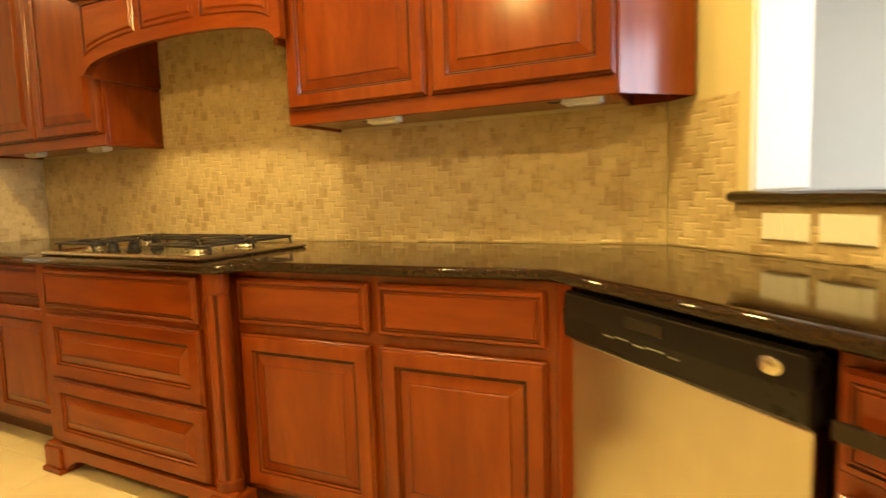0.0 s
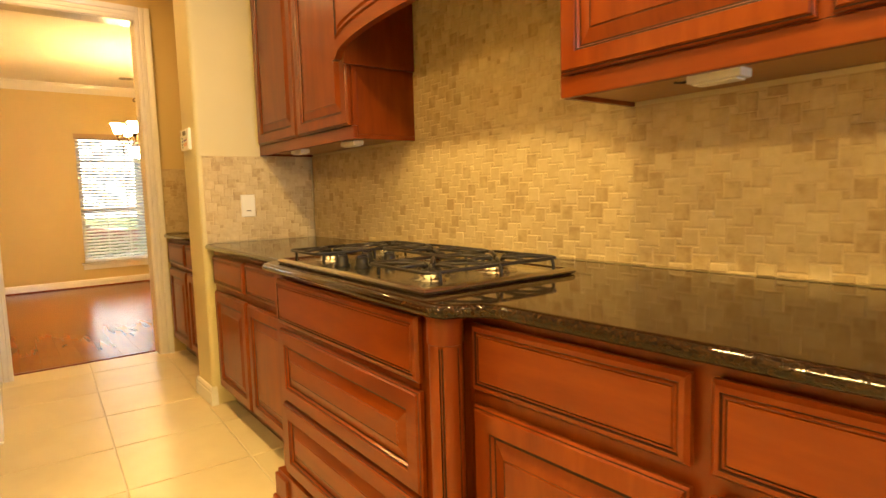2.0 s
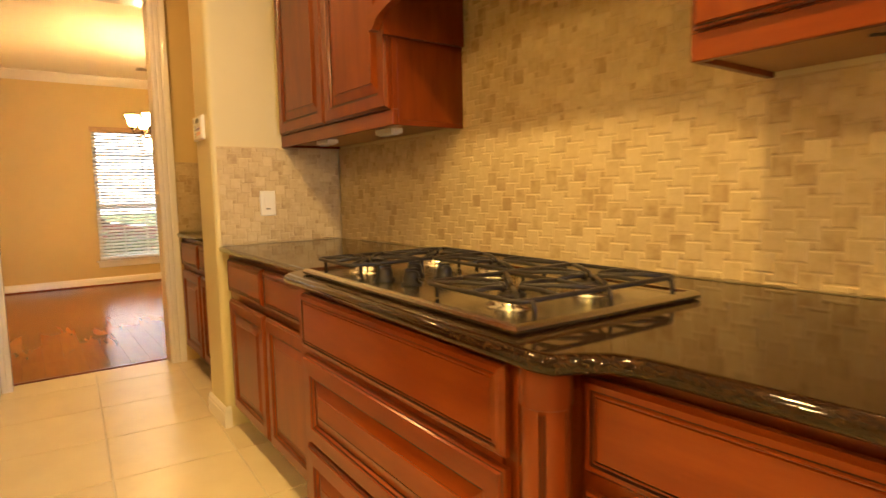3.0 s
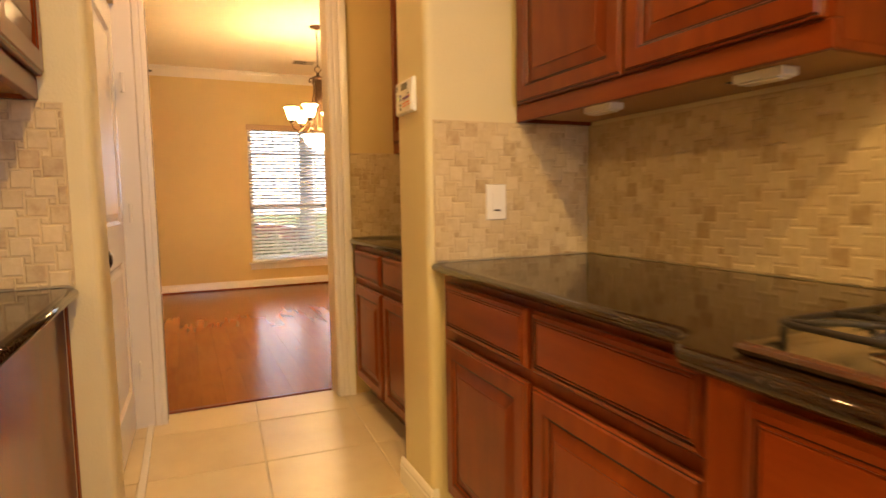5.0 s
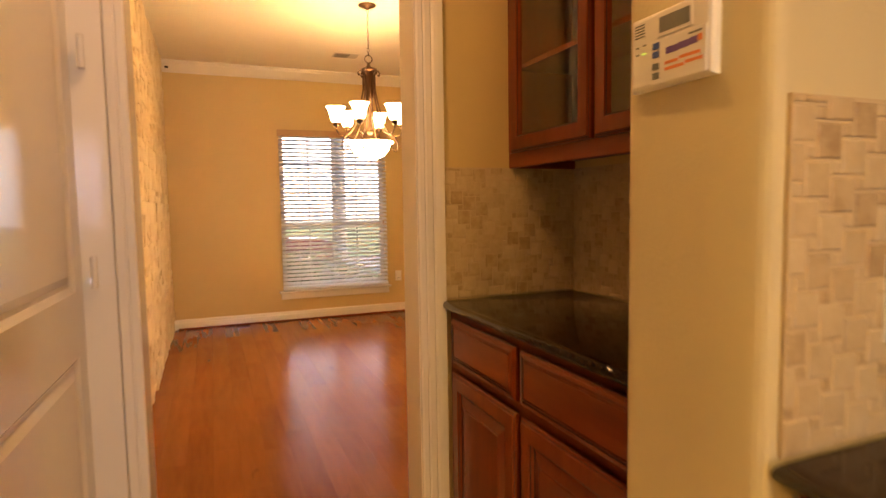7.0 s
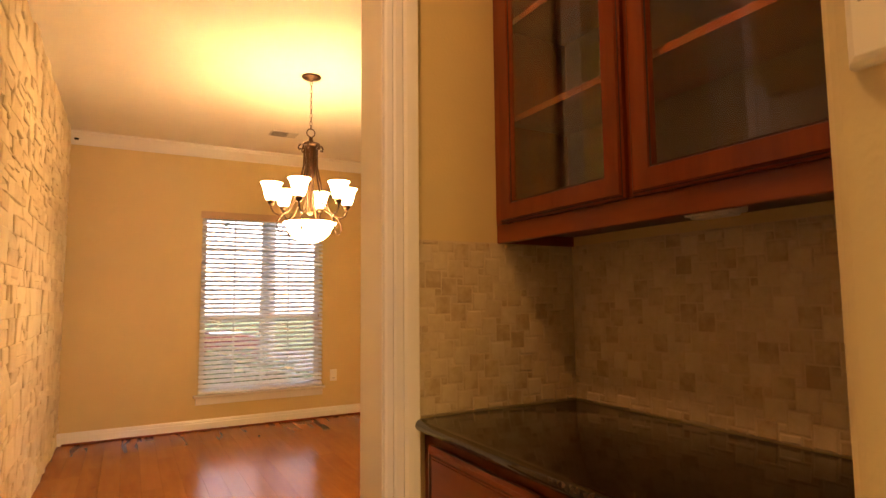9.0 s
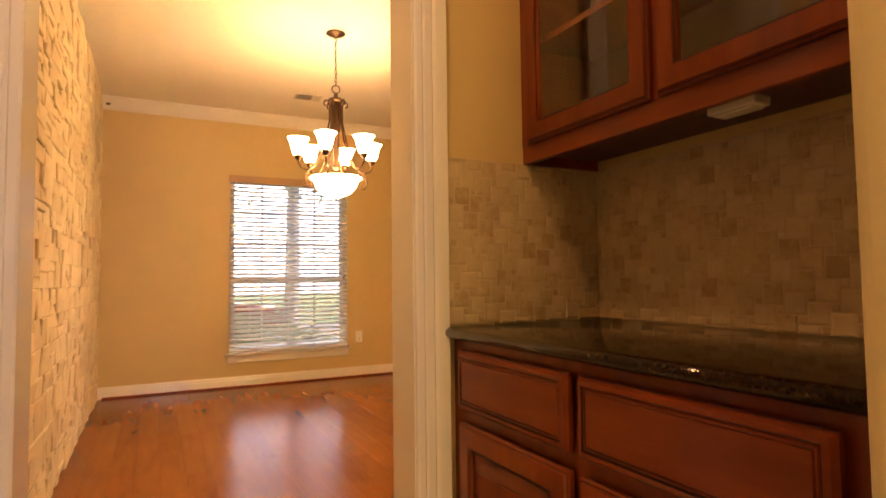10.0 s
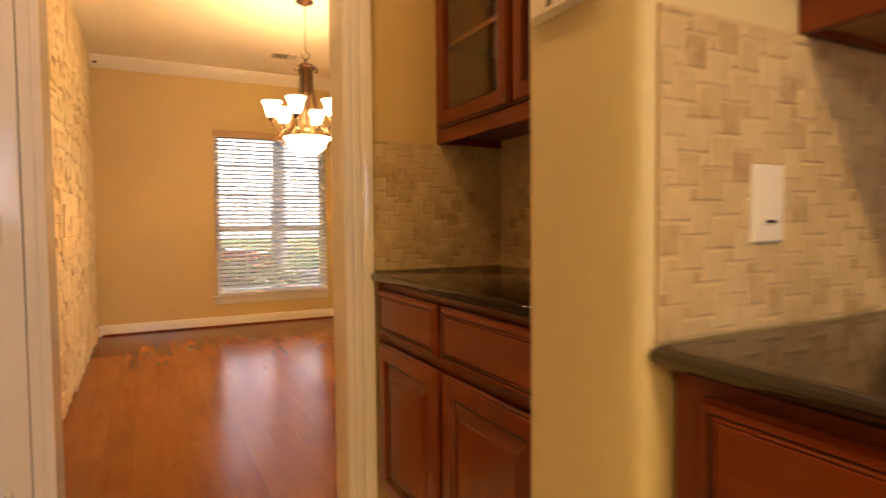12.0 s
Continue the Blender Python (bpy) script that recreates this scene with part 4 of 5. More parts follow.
# ---- cooktop ----
def cooktop():
    x0, x1, y0, y1, z = 1.250, 2.216, -0.737, -0.221, 0.911
    t = thing("cooktop", pose(x0, y0, z, 0, 0, -2.2), "stainless gas cooktop with black cast-iron grates and knobs", "cooktop")
    w, d = x1 - x0, y1 - y0
    bm = bmesh.new()
    rr = [[(i, i, zz), (w - i, i, zz), (w - i, d - i, zz), (i, d - i, zz)] for i, zz in ((0.005, 0.0), (0.0005, 0.004), (0.0, 0.009), (0.003, 0.015), (0.009, 0.018), (0.016, 0.017), (0.023, 0.012), (0.03, 0.010))]
    rings(bm, rr)
    part("tray", bm, STEEL, t, "brushed stainless tray")
    burners = [(0.15, 0.15, 0.040), (0.15, 0.385, 0.034), (0.45, 0.385, 0.050), (0.80, 0.135, 0.036), (0.80, 0.365, 0.042)]
    for bx, by, r in burners:
        part("burner", lathe(bmesh.new(), [(r * 1.5, 0.010), (r * 1.45, 0.014), (r * 1.1, 0.015), (r, 0.024), (r * 0.95, 0.028), (0.0, 0.028)], 22, (bx, by, 0)), STEEL, t, smooth=True)
        part("burner_cap", lathe(bmesh.new(), [(r * 0.8, 0.0285), (r * 0.82, 0.033), (r * 0.7, 0.037), (0.0, 0.038)], 22, (bx, by, 0)), IRON, t, smooth=True)
    gz, r = 0.047, 0.0052

    def bar(g, pts):
        tube(g, [(px, py, pz) for px, py, pz in pts], r, 6)

    for gx0, gx1, gy0 in ((0.034, 0.266, 0.034), (0.272, 0.632, 0.285), (0.638, w - 0.034, 0.034)):
        g = bmesh.new()
        gy1, c = d - 0.034, 0.022
        # rounded outer frame
        tube(g, [(gx0 + c, gy0, gz), (gx1 - c, gy0, gz), (gx1 - c * 0.3, gy0 + c * 0.3, gz), (gx1, gy0 + c, gz), (gx1, gy1 - c, gz), (gx1 - c * 0.3, gy1 - c * 0.3, gz),
                 (gx1 - c, gy1, gz), (gx0 + c, gy1, gz), (gx0 + c * 0.3, gy1 - c * 0.3, gz), (gx0, gy1 - c, gz), (gx0, gy0 + c, gz), (gx0 + c * 0.3, gy0 + c * 0.3, gz)], r, 6, True)
        cs = [(q[0], q[1]) for q in burners if gx0 < q[0] < gx1]
        ym = (gy0 + gy1) / 2
        if len(cs) == 2:
            bar(g, [(gx0, ym, gz), (gx1, ym, gz)])
        for bx, by in cs:
            lo, hi = (gy0, gy1) if len(cs) == 1 else ((gy0, ym) if by < 0.27 else (ym, gy1))
            for ex, ey in ((bx, lo), (bx, hi), (gx0, by), (gx1, by), (gx0 + 0.01, lo + 0.01), (gx1 - 0.01, lo + 0.01), (gx0 + 0.01, hi - 0.01), (gx1 - 0.01, hi - 0.01)):
                v = Vector((bx - ex, by - ey))
                k = max(0.15, 1 - 0.026 / max(v.length, 0.03))
                bar(g, [(ex, ey, gz), (ex + v.x * k * 0.5, ey + v.y * k * 0.5, gz + 0.004), (ex + v.x * k, ey + v.y * k, gz + 0.002), (ex + v.x * (k + 0.04), ey + v.y * (k + 0.04), gz - 0.006)])
        # legs curving out and down to the tray
        for fx, ox in ((gx0, -0.010), (gx1, 0.010)):
            if gx0 < 0.5 < gx1 or (fx == gx1 and gx0 < 0.1) or (fx == gx0 and gx0 > 0.5):
                ox = 0.0
            for fy, oy in ((gy0 + 0.03, 0.0), (ym, 0.0), (gy1 - 0.03, 0.0)):
                bar(g, [(fx, fy, gz), (fx + ox * 0.7, fy, gz - 0.006), (fx + ox, fy, gz - 0.018), (fx + ox, fy, 0.0125)])
        part("grate", g, IRON, t, "black cast-iron grate", smooth=True)
    for kx, ky in ((0.352, 0.090), (0.450, 0.112), (0.332, 0.192), (0.427, 0.225)):
        k = bmesh.new()
        lathe(k, [(0.027, 0.0105), (0.028, 0.016), (0.021, 0.020), (0.0205, 0.034), (0.018, 0.043), (0.011, 0.047), (0.0, 0.048)], 18, (kx, ky, 0))
        box(k, kx - 0.0045, ky - 0.017, 0.038, kx + 0.0045, ky + 0.017, 0.052, 0.002)
        part("knob", k, BLACK, t, "glossy black plastic knob", smooth=True)
    return t


cooktop()


# ---- wall plates, keypad, vent, under-cabinet lights ----
def switch_plate(m, label, w=0.08, h=0.125, rockers=1, slots=True):
    """Local x across, z up, front towards -y."""
    t = thing("wall_switch", m, label, "switch", "wall plates")
    bm = bmesh.new()
    rings(bm, rect_loops(w, h, [(0, 0), (0.001, 0.004), (0.004, 0.006), (0.006, 0.006)]))
    part("plate", bm, PLASTIC, t, at=pose(-w / 2, 0, -h / 2))
    for i in range(rockers):
        x = (i - (rockers - 1) / 2) * 0.046
        part("rocker", boxed(x - 0.017, -0.0095, -0.033, x + 0.017, -0.0062, 0.033, 0.001), PLASTIC, t)
        if slots:
            part("slot", boxed(x - 0.012, -0.0100, -0.031, x + 0.012, -0.0094, -0.026), IRON, t)
    return t


switch_plate(pose(0.0095, -0.402, 1.111, 0, 0, 90), "white rocker switch plate on the tiled wall")
switch_plate(DIAG @ pose(0.465, 0.001, 0.992), "white double outlet plate under the bar ledge", 0.145, 0.075, 2, False)
switch_plate(DIAG @ pose(0.635, 0.001, 0.995), "white double outlet plate under the bar ledge", 0.145, 0.075, 2, False)
switch_plate(pose(DX0 + 0.001, 0.71, 0.43, 0, 0, 90), "white wall outlet plate under the window wall", 0.075, 0.12)


def keypad():
    t = thing("alarm_keypad", pose(-0.250, -0.650, 1.431), "white alarm keypad with a grey display on the wall end", "keypad")
    w, h = 0.166, 0.116
    bm = bmesh.new()
    rings(bm, rect_loops(w, h, [(0, 0), (0.0, 0.020), (0.003, 0.025), (0.008, 0.027), (0.010, 0.027)]))
    part("body", bm, PLASTIC, t)
    part("flap", boxed(0.048, -0.0290, 0.004, 0.158, -0.0268, 0.070, 0.001), PLASTIC, t, "white flap with printed marks")
    part("display_frame", boxed(0.062, -0.0284, 0.074, 0.132, -0.0268, 0.110, 0.001), PLASTIC, t)
    part("display", boxed(0.067, -0.0290, 0.080, 0.127, -0.0284, 0.103), LCD, t, "dark grey display")
    for i in range(5):
        part("speaker_slot", boxed(0.012, -0.0278, 0.084 + i * 0.0045, 0.033, -0.0269, 0.086 + i * 0.0045), LCD, t)
    for x, z in ((0.014, 0.068), (0.030, 0.069), (0.014, 0.057)):
        part("led_mark", boxed(x, -0.0276, z, x + 0.007, -0.0269, z + 0.0025), LCD, t)
    part("led", boxed(0.029, -0.0280, 0.0565, 0.036, -0.0269, 0.0582), LED, t, "small lit green led")
    for i, z in enumerate((0.057, 0.044, 0.026, 0.012)):
        part("button", boxed(0.054, -0.0302, z, 0.068, -0.0291, z + 0.010, 0.0008), BLUE_INK if i < 2 else LCD, t)
    for x0, x1, z0, z1 in ((0.082, 0.106, 0.045, 0.055), (0.1063, 0.128, 0.046, 0.056), (0.1283, 0.143, 0.047, 0.057)):
        part("purple_mark", boxed(x0, -0.0296, z0, x1, -0.0291, z1), PURPLE_INK, t, "purple printed mark")
    part("red_mark", boxed(0.1433, -0.0296, 0.049, 0.151, -0.0291, 0.058), ORANGE_INK, t, "red printed mark")
    part("grey_line", boxed(0.126, -0.0296, 0.062, 0.150, -0.0291, 0.0645), LCD, t, "line of grey print")
    for x0, x1, z in ((0.080, 0.106, 0.030), (0.108, 0.148, 0.032), (0.080, 0.118, 0.021), (0.120, 0.152, 0.023)):
        part("orange_line", boxed(x0, -0.0296, z, x1, -0.0291, z + 0.0045), ORANGE_INK, t, "line of orange print")
    return t


keypad()


def puck(x, y, z, rz=0, w=0.125, d=0.055):
    t = thing("under_cabinet_light", pose(x, y, z, 0, 0, rz), "slim white under-cabinet light, switched off", "light", "under-cabinet lights")
    part("housing", boxed(-w / 2, -d / 2, -0.022, w / 2, d / 2, -0.001, 0.004), PLASTIC, t)
    part("lens", boxed(-w / 2 + 0.012, -d / 2 + 0.008, -0.027, w / 2 - 0.012, d / 2 - 0.008, -0.0221, 0.002), PLASTIC, t)
    part("cord", tube(bmesh.new(), [(-w / 2, 0, -0.008), (-w / 2 - 0.03, 0.01, -0.010), (-w / 2 - 0.06, 0.03, -0.003)], 0.003, 6), IRON, t)
    return t


puck(0.37, -0.23, 1.4035)
puck(0.88, -0.20, 1.4035)
puck(2.62, -0.23, 1.4035)
puck(3.36, -0.23, 1.4035)
puck(-0.755, -0.165, 1.418, 0, 0.115)


def vent(x, y):
    t = thing("ceiling_vent", pose(x, y, CEILING), "white slatted air vent in the dining room ceiling", "vent")
    part("frame", boxed(-0.085, -0.12, -0.008, 0.085, 0.12, -0.001, 0.003), TRIM, t)
    part("backing", boxed(-0.07, -0.105, -0.0095, 0.07, 0.03, -0.0082), IRON, t)
    for i in range(7):
        part("slat", boxed(-0.07, -0.100 + i * 0.019, -0.013, 0.07, -0.096 + i * 0.019, -0.0096), TRIM, t)
    return t


vent(-5.2, -0.03)
sn = thing("sensor", pose(DX0 + 0.06, DY0 + 0.075, CEILING - 0.075), "small black sensor beside the crown moulding", "sensor")
part("case", boxed(-0.009, -0.03, -0.009, 0.009, 0.006, 0.009, 0.003), BLACK, sn)


# ---- recessed ceiling lamps ----
def can_light(x, y, watts, group="recessed ceiling lamps", color=WARM):
    t = thing("recessed_lamp", pose(x, y, CEILING), "lit recessed ceiling lamp with a white trim ring", "lamp", group)
    part("trim_ring", lathe(bmesh.new(), [(0.060, -0.001), (0.085, -0.001), (0.086, -0.005), (0.064, -0.009), (0.060, -0.006)], 24), TRIM, t, smooth=True)
    part("lens", lathe(bmesh.new(), [(0.0, -0.003), (0.059, -0.003), (0.059, -0.001), (0.0, -0.001)], 24), LAMP_FACE, t)
    lamp("can_lamp", "AREA", pose(x, y, CEILING - 0.012), watts, 0.11, color)
    return t


for cx, cy, k in ((1.10, -1.20, 0.42), (2.22, -1.20, 1.0), (3.40, -1.25, 1.15), (4.9, -3.1, 2.4), (2.2, -3.3, 1.5)):
    can_light(cx, cy, CAN_WATTS * k)
can_light(-0.75, -1.15, 3.1, "hall lamps", HALL_WARM)


# ---- outside the dining room window ----
GRASS = surface("grass", [(0.05, 0.09, 0.02), (0.09, 0.14, 0.035)], 0.9, 3)
BARK = surface("bark", [(0.20, 0.18, 0.16), (0.30, 0.27, 0.24)], 0.9, 9, (1, 1, 0.2), bump=0.8, bump_scale=20, bump_dist=0.02)
LEAF = surface("leaves", [(0.035, 0.075, 0.018), (0.07, 0.13, 0.03), (0.11, 0.18, 0.05)], 0.6, 2, per_piece=0.5, island=True)
ROAD = surface("asphalt", [(0.10, 0.10, 0.10), (0.16, 0.155, 0.15)], 0.9, 8)
setting("ground", boxed(-400, -300, -0.6, DX0 - 0.16, 300, -0.45), GRASS, "sunlit lawn outside the window", "ground")
# emitting board in front of the sky, added to brighten the window
BACKDROP_GLOW = glow("backdrop_glow", (0.90, 0.95, 1.0), 1.2)
setting("backdrop", boxed(-70.2, -90, -1, -70, 90, 45), BACKDROP_GLOW, "glowing backdrop board for the bright sky over the far end of the street", "sky")
setting("road", boxed(-19, -300, -0.449, -13, 300, -0.44), ROAD, "pale street beyond the lawn", "road")


def leaf_clump(bm, c, r, n, size):
    for _ in range(n):
        d = Vector((random.gauss(0, 1), random.gauss(0, 1), random.gauss(0, 1)))
        d.normalize()
        p = Vector(c) + d * r * random.random() ** 0.4
        a = Vector((random.uniform(-1, 1), random.uniform(-1, 1), random.uniform(-0.5, 0.5))).normalized()
        b = a.cross(Vector((random.uniform(-1, 1), random.uniform(-1, 1), random.uniform(-1, 1)))).normalized()
        s = size * random.uniform(0.6, 1.3)
        bm.faces.new([bm.verts.new(q) for q in (p - a * s, p + b * s * 0.45, p + a * s, p - b * s * 0.45)])


def tree(x, y, h, r):
    t = thing("tree", pose(x, y, -0.45), "leafy shade tree on the lawn", "tree", "trees outside")
    bm = bmesh.new()
    tube(bm, [(0, 0, 0), (0.03, 0.02, h * 0.25), (-0.03, 0.05, h * 0.5), (0.02, 0.0, h * 0.8)], [0.17, 0.13, 0.10, 0.05], 10)
    for k in range(6):
        a = k * 1.05
        tube(bm, [(0, 0, h * (0.38 + 0.05 * k)), (r * 0.4 * math.cos(a), r * 0.4 * math.sin(a), h * (0.55 + 0.05 * k)), (r * 0.8 * math.cos(a), r * 0.8 * math.sin(a), h * (0.62 + 0.05 * k))], [0.09, 0.05, 0.02], 6)
    part("trunk", bm, BARK, t)
    bm = bmesh.new()
    for k in range(26):
        a, q = random.uniform(0, 6.28), r * math.sqrt(random.random())
        leaf_clump(bm, (q * math.cos(a), q * math.sin(a), h * random.uniform(0.5, 1.0)), r * 0.35, 130, 0.13)
    part("crown", bm, LEAF, t, fix=False)
    return t


def shrub(x, y, r):
    t = thing("shrub", pose(x, y, -0.45), "clipped green shrub under the window", "shrub", "shrubs outside")
    bm = bmesh.new()
    for k in range(9):
        leaf_clump(bm, (random.uniform(-r, r) * 0.6, random.uniform(-r, r) * 0.6, r * random.uniform(0.4, 1.0)), r * 0.5, 110, 0.06)
    part("leaves", bm, LEAF, t, fix=False)
    part("stem", tube(bmesh.new(), [(0, 0, 0), (0, 0, r * 0.6)], 0.03, 6), BARK, t)
    return t


tree(-11.5, 1.15, 10.5, 3.0)
for ty in (-10.0, -5.5, -1.0, 3.5, 8.0):
    tree(-24 + 1.5 * math.sin(ty * 2.1), ty, 11.5, 3.6)
for y in (-2.2, -1.2, -0.2, 0.9, 2.0):
    shrub(-8.2 + 0.2 * math.sin(y * 5), y, 0.78 if y < 0 else 0.6)


def parked_car(x, y):
    """Seen side on, its length along y."""
    t = thing("car", pose(x, y, -0.44), "dark red car parked on the street", "car")
    RED = surface("dark_red_car_paint", [(0.16, 0.025, 0.03), (0.20, 0.035, 0.04)], 0.25, 6, coat=0.6)
    bm = bmesh.new()
    side = [(-2.1, 0.30), (2.1, 0.30), (2.2, 0.62), (1.95, 0.86), (1.05, 0.95), (-1.35, 0.97), (-2.15, 0.88), (-2.2, 0.55)]
    rings(bm, [[(u, p, q) for p, q in side] for u in (-0.85, 0.85)])
    part("body", bm, RED, t)
    bm = bmesh.new()
    rings(bm, [[(-0.74, 1.0, 0.95), (0.74, 1.0, 0.95), (0.74, -1.3, 0.97), (-0.74, -1.3, 0.97)], [(-0.60, 0.45, 1.38), (0.60, 0.45, 1.38), (0.60, -0.85, 1.40), (-0.60, -0.85, 1.40)]])
    part("cabin", bm, BLACK, t, "dark glazed cabin")
    for wx in (-0.80, 0.80):
        for wy in (-1.3, 1.35):
            wheel = part("wheel", lathe(bmesh.new(), [(0.20, -0.10), (0.31, -0.10), (0.335, -0.06), (0.335, 0.06), (0.31, 0.10), (0.20, 0.10)], 22), IRON, t, "black tyre", pose(wx, wy, 0.335, 0, 90, 0), smooth=True)
            part("rim", lathe(bmesh.new(), [(0.0, -0.08), (0.19, -0.095), (0.20, -0.05), (0.20, 0.05), (0.19, 0.095), (0.0, 0.08)], 18), STEEL, wheel, smooth=True)
    return t


parked_car(-14.5, -0.6)


# ---- pieces of walls and floors ----
def piece_mesh(name, w, h, t, mat, bev=0.004):
    """A tile with worn edges: local x, z across the face, front towards -y."""
    bm = bmesh.new()
    rings(bm, rect_loops(w, h, [(0, 0), (0, t - bev), (bev * 0.4, t - bev * 0.3), (bev, t)]))
    return to_mesh(name, finish(bm), mat)


def pinwheel(w, h, a, b):
    """Squares of two sizes in a pinwheel pattern over w x h: (x, z, side)."""
    n = int((w + h) / a) + 6
    out = []
    for i in range(-n, n):
        for j in range(-n, n):
            x, z = i * a + j * b, j * a - i * b
            for px, pz, s in ((x, z, a), (x, z + a, b)):
                x0, x1, z0, z1 = max(px, 0), min(px + s, w), max(pz, 0), min(pz + s, h)
                if x1 - x0 > 0.008 and z1 - z0 > 0.008:
                    out.append((x0, z0, x1 - x0, z1 - z0))
    return out


GAP = 0.002
TILES = {}


def tiled(parent, m, w, h, single, a=0.0505, b=0.021):
    """Tumbled tiles on a wall area; the first few are objects, the rest one joined mesh."""
    cells = pinwheel(w, h, a, b)
    inv = parent.matrix_basis.inverted()
    rest = bmesh.new()
    n = 0
    for x, z, cw, ch in cells:
        t = 0.0085 + random.uniform(-0.0012, 0.0012)
        whole = (abs(cw - a) < 1e-4 and abs(ch - a) < 1e-4) or (abs(cw - b) < 1e-4 and abs(ch - b) < 1e-4)
        tilt = pose(0, 0, 0, random.uniform(-0.7, 0.7), random.uniform(-0.5, 0.5), random.uniform(-0.7, 0.7))
        if n < single and whole:
            key = round(cw, 3)
            if key not in TILES:
                TILES[key] = piece_mesh("tile", cw - GAP, ch - GAP, 0.0085, TRAVERTINE)
            ob = new("tile", TILES[key])
            ob.parent = parent
            ob.matrix_basis = inv @ m @ pose(x + GAP / 2, 0, z + GAP / 2) @ tilt
            n += 1
        else:
            lp = rect_loops(cw - GAP, ch - GAP, [(0, 0), (0, t - 0.004), (0.0016, t - 0.0012), (0.004, t)])
            mm = pose(x + GAP / 2, 0, z + GAP / 2) @ tilt
            rings(rest, [[mm @ Vector(p) for p in q] for q in lp])
    ob = part("tiles", rest, TRAVERTINE_REST, parent, fix=False)
    ob.matrix_basis = inv @ m
    ob["kind"] = "stuff"
    g = part("grout", boxed(0, -0.0062, 0, w, 0.0, h), GROUT, parent)
    g.matrix_basis = inv @ m


W = bpy.data.objects
Z0, Z1 = 0.9105, 1.390
tiled(W["wall_post"], pose(0.0003, -0.637, Z0, 0, 0, 90), 0.637, Z1 - Z0, 300)
tiled(W["wall_backsplash"], pose(0.009, 0.0117, Z0), 3.585, Z1 - Z0, 300)
hoodwall = tagged(part("backsplash_panel", boxed(1.10, 0.0118, Z1 + 0.001, 2.232, 0.0119, 2.05), GROUT), "tiled panel of wall under the hood", "wall", kind="structure")
tiled(hoodwall, pose(1.10, 0.0117, Z1 + 0.001), 1.132, 0.655, 300)
tiled(W["wall_bar_side"], DIAG @ pose(0.010, 0.0117, Z0), 0.285, Z1 - Z0 - 0.01, 300)
tiled(W["wall_bar_low"], DIAG @ pose(0.2955, 0.0117, Z0), 2.5, 0.144, 300)
tiled(W["wall_hall"], pose(0.0003, -2.33, Z0, 0, 0, 90), 0.648, Z1 - Z0, 300)
tiled(W["wall_opening_side"], pose(-1.3997, -0.548, Z0, 0, 0, 90), 0.555, Z1 - Z0, 300)
tiled(W["wall_pantry_back"], pose(-1.39, 0.0117, Z0), 1.10, Z1 - Z0, 300)

# ceramic floor tiles, laid a little out of square with the walls
TS, TG = 0.492, 0.006
bm = bmesh.new()
s = TS - TG
rings(bm, [[(i, i, z), (s - i, i, z), (s - i, s - i, z), (i, s - i, z)] for i, z in ((0, -0.0055), (0, -0.002), (0.002, 0), (0.003, 0))])
tile_me = to_mesh("floor_tile", finish(bm), FLOOR_TILE)
FT = pose(-0.725, -1.138, 0, 0, 0, -3.0)
rest = bmesh.new()
for i in range(-3, 15):
    for j in range(-10, 5):
        c = FT @ Vector(((i + 0.5) * TS, (j + 0.5) * TS, 0))
        if not (-1.80 < c.x < 5.9 and -5.1 < c.y < 0.1):
            continue
        corner = FT @ Vector((i * TS + TG / 2, j * TS + TG / 2, 0))
        if i < 0 and corner.x < -1.548:
            # cut row along the threshold
            k = max(0.0, (-1.548 - corner.x) + 0.02)
            if k > s - 0.03:
                continue
            mm = FT @ pose(i * TS + TG / 2, j * TS + TG / 2, 0)
            rings(rest, [[mm @ Vector(p) for p in ((k + e, e, z), (s - e, e, z), (s - e, s - e, z), (k + e, s - e, z))] for e, z in ((0, -0.0055), (0, -0.002), (0.002, 0), (0.003, 0))])
            continue
        ob = new("floor_tile", tile_me)
        ob.parent = kitchen_floor
        ob.matrix_basis = FT @ pose(i * TS + TG / 2, j * TS + TG / 2, random.uniform(-0.0006, 0.0006))
if rest.faces:
    part("cut_tiles", rest, FLOOR_TILE, kitchen_floor)["kind"] = "stuff"

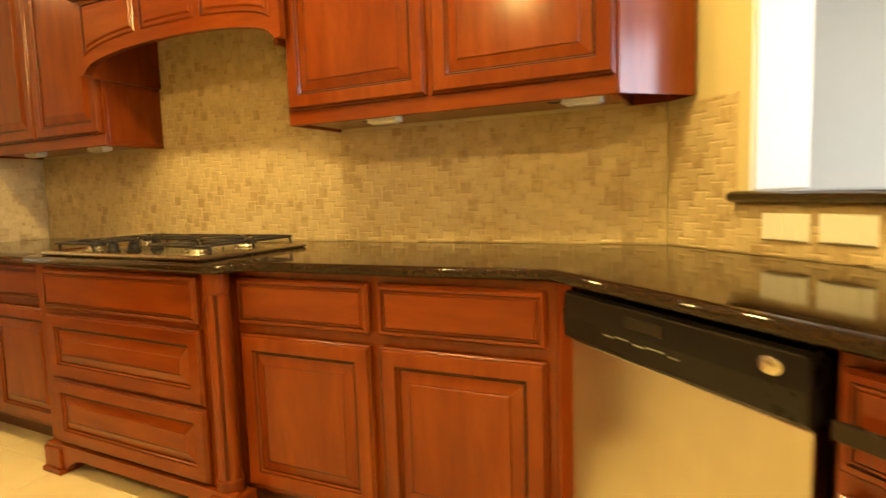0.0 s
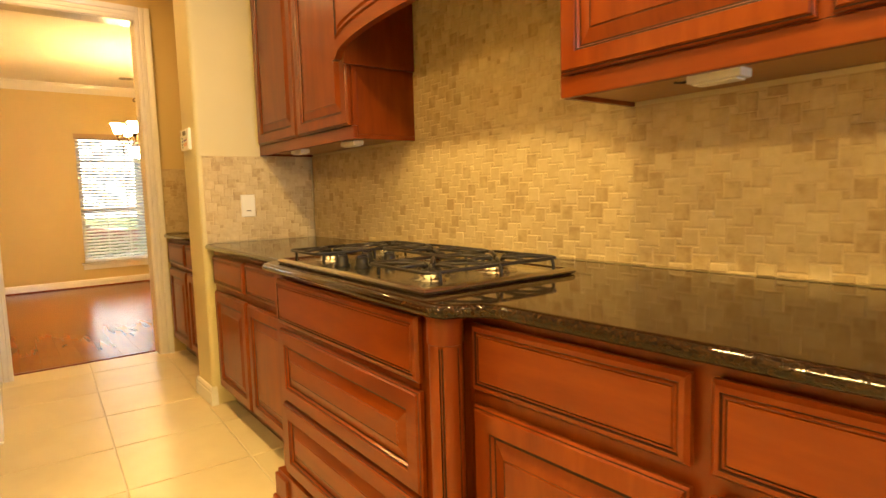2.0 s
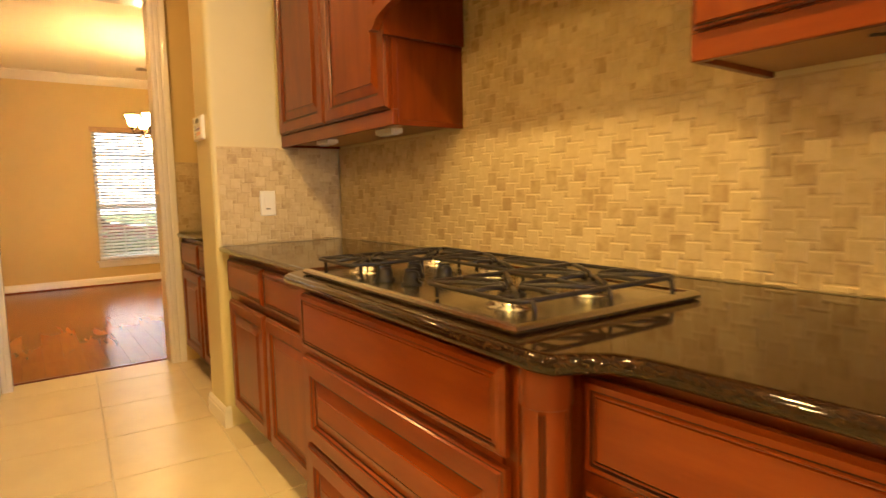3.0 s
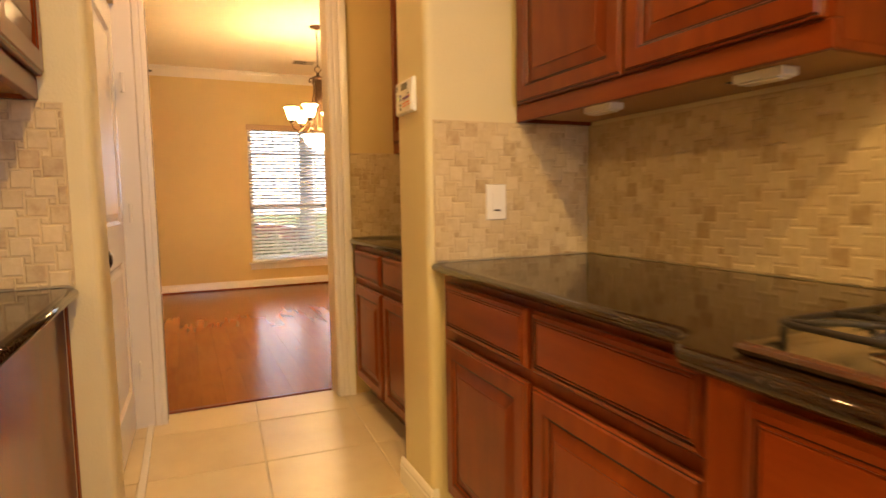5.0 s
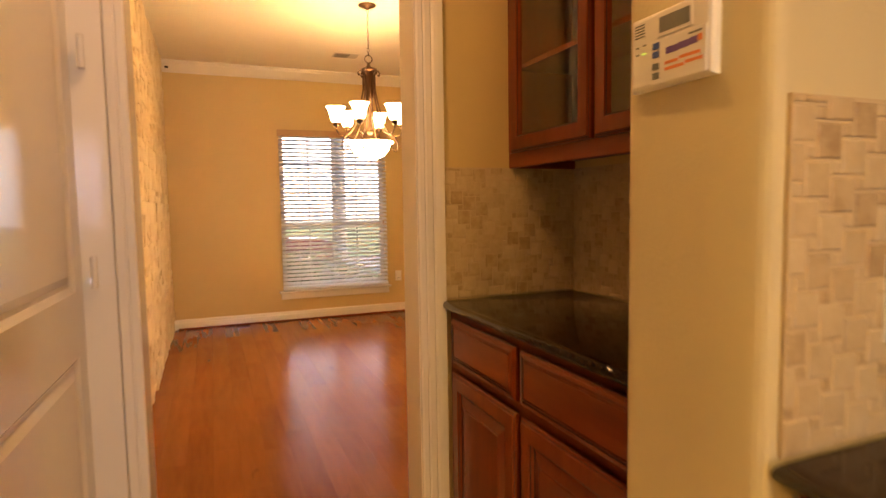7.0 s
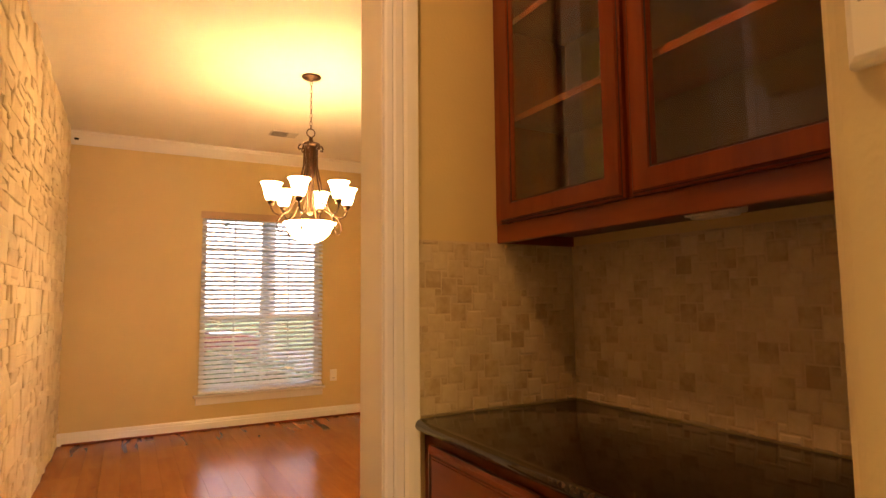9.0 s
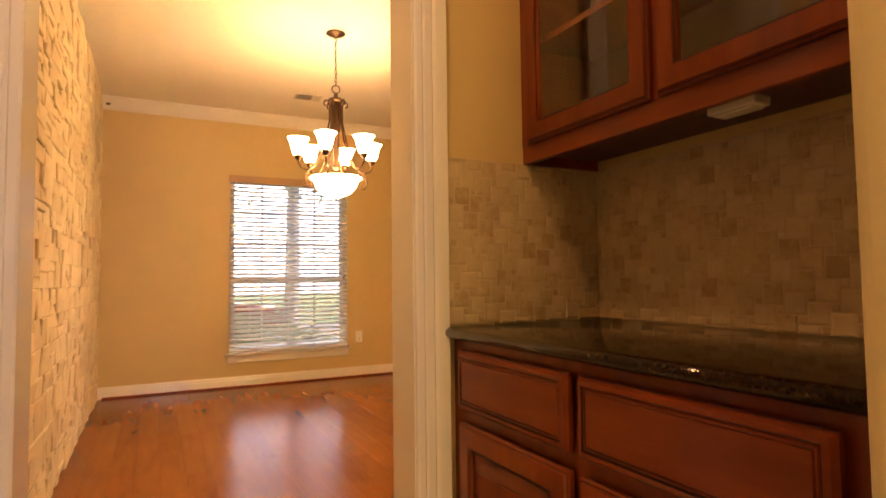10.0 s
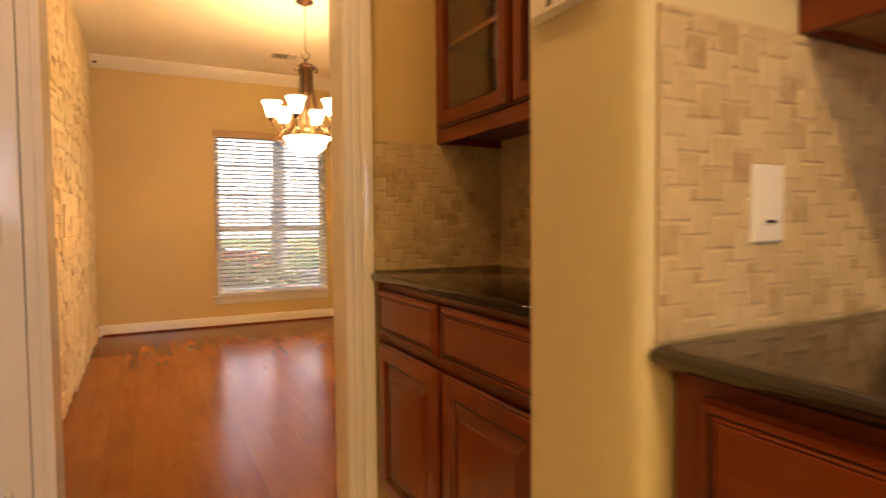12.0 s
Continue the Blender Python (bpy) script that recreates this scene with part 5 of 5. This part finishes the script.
# hardwood planks, running away from the opening
PW = 0.125
planks = {}
y = DY0 + 0.002
while y < DY1 - 0.01:
    x = -1.58
    first = random.uniform(0.3, 1.2)
    while x > DX0 + 0.02:
        ln = first if x > -1.59 else random.choice((0.6, 0.9, 1.2, 1.5))
        ln = min(ln, x - DX0)
        key = round(ln, 3)
        if key not in planks:
            b = bmesh.new()
            rings(b, [[(i, i, z), (ln - 0.0002 - i, i, z), (ln - 0.0002 - i, PW - 0.0002 - i, z), (i, PW - 0.0002 - i, z)] for i, z in ((0, -0.0055), (0, -0.0004), (0.0004, 0.0), (0.001, 0.0))])
            planks[key] = to_mesh("plank", finish(b), PLANK)
        ob = new("plank", planks[key])
        ob.parent = dining_floor
        ob.matrix_basis = pose(x - ln, y, 0)
        x -= ln
    y += PW

# stacked stones on the dining wall
random.seed(5)
n = 0
rest = bmesh.new()
z = 0.0
stones = []
while z < CEILING - 0.01:
    rowh = random.choice((0.09, 0.11, 0.13, 0.16))
    rowh = min(rowh, CEILING - z)
    if CEILING - z - rowh < 0.04:
        rowh = CEILING - z
    x = DX0
    while x < -1.56:
        w = min(random.uniform(0.06, 0.24), -1.553 - x)
        if -1.553 - (x + w) < 0.05:
            w = -1.553 - x
        split = random.random() < 0.5 and rowh > 0.07
        cut = rowh * random.uniform(0.35, 0.65)
        for zz, hh in (((z, cut), (z + cut, rowh - cut)) if split else ((z, rowh),)):
            stones.append((x, zz, w, hh))
        x += w
    z += rowh
for x, z, w, h in stones:
    t = random.choice((0.004, 0.006, 0.009, 0.013)) + random.uniform(0, 0.003)
    g = 0.0008
    tilt = [random.uniform(-0.007, 0.007) for _ in range(4)]

    def ring(i, d, jag=0.0):
        q = [(x + g + i, z + g + i), (x + w - g - i, z + g + i), (x + w - g - i, z + h - g - i), (x + g + i, z + h - g - i)]
        return [(px + random.uniform(-jag, jag), DY0 + d + (tilt[k] if d > 0.01 else 0), pz + random.uniform(-jag, jag)) for k, (px, pz) in enumerate(q)]

    loops = [[p for p in lp][::-1] for lp in (ring(0, 0), ring(-0.0015, t + 0.003, 0.002), ring(min(0.004, h * 0.07), t + 0.008, 0.003))]
    if n < 300 and x > -4.4 and h > 0.055:
        b = bmesh.new()
        rings(b, loops)
        part("stone", b, STONE, stone_wall)
        n += 1
    else:
        rings(rest, loops)
part("stones", rest, STONE_REST, stone_wall)["kind"] = "stuff"
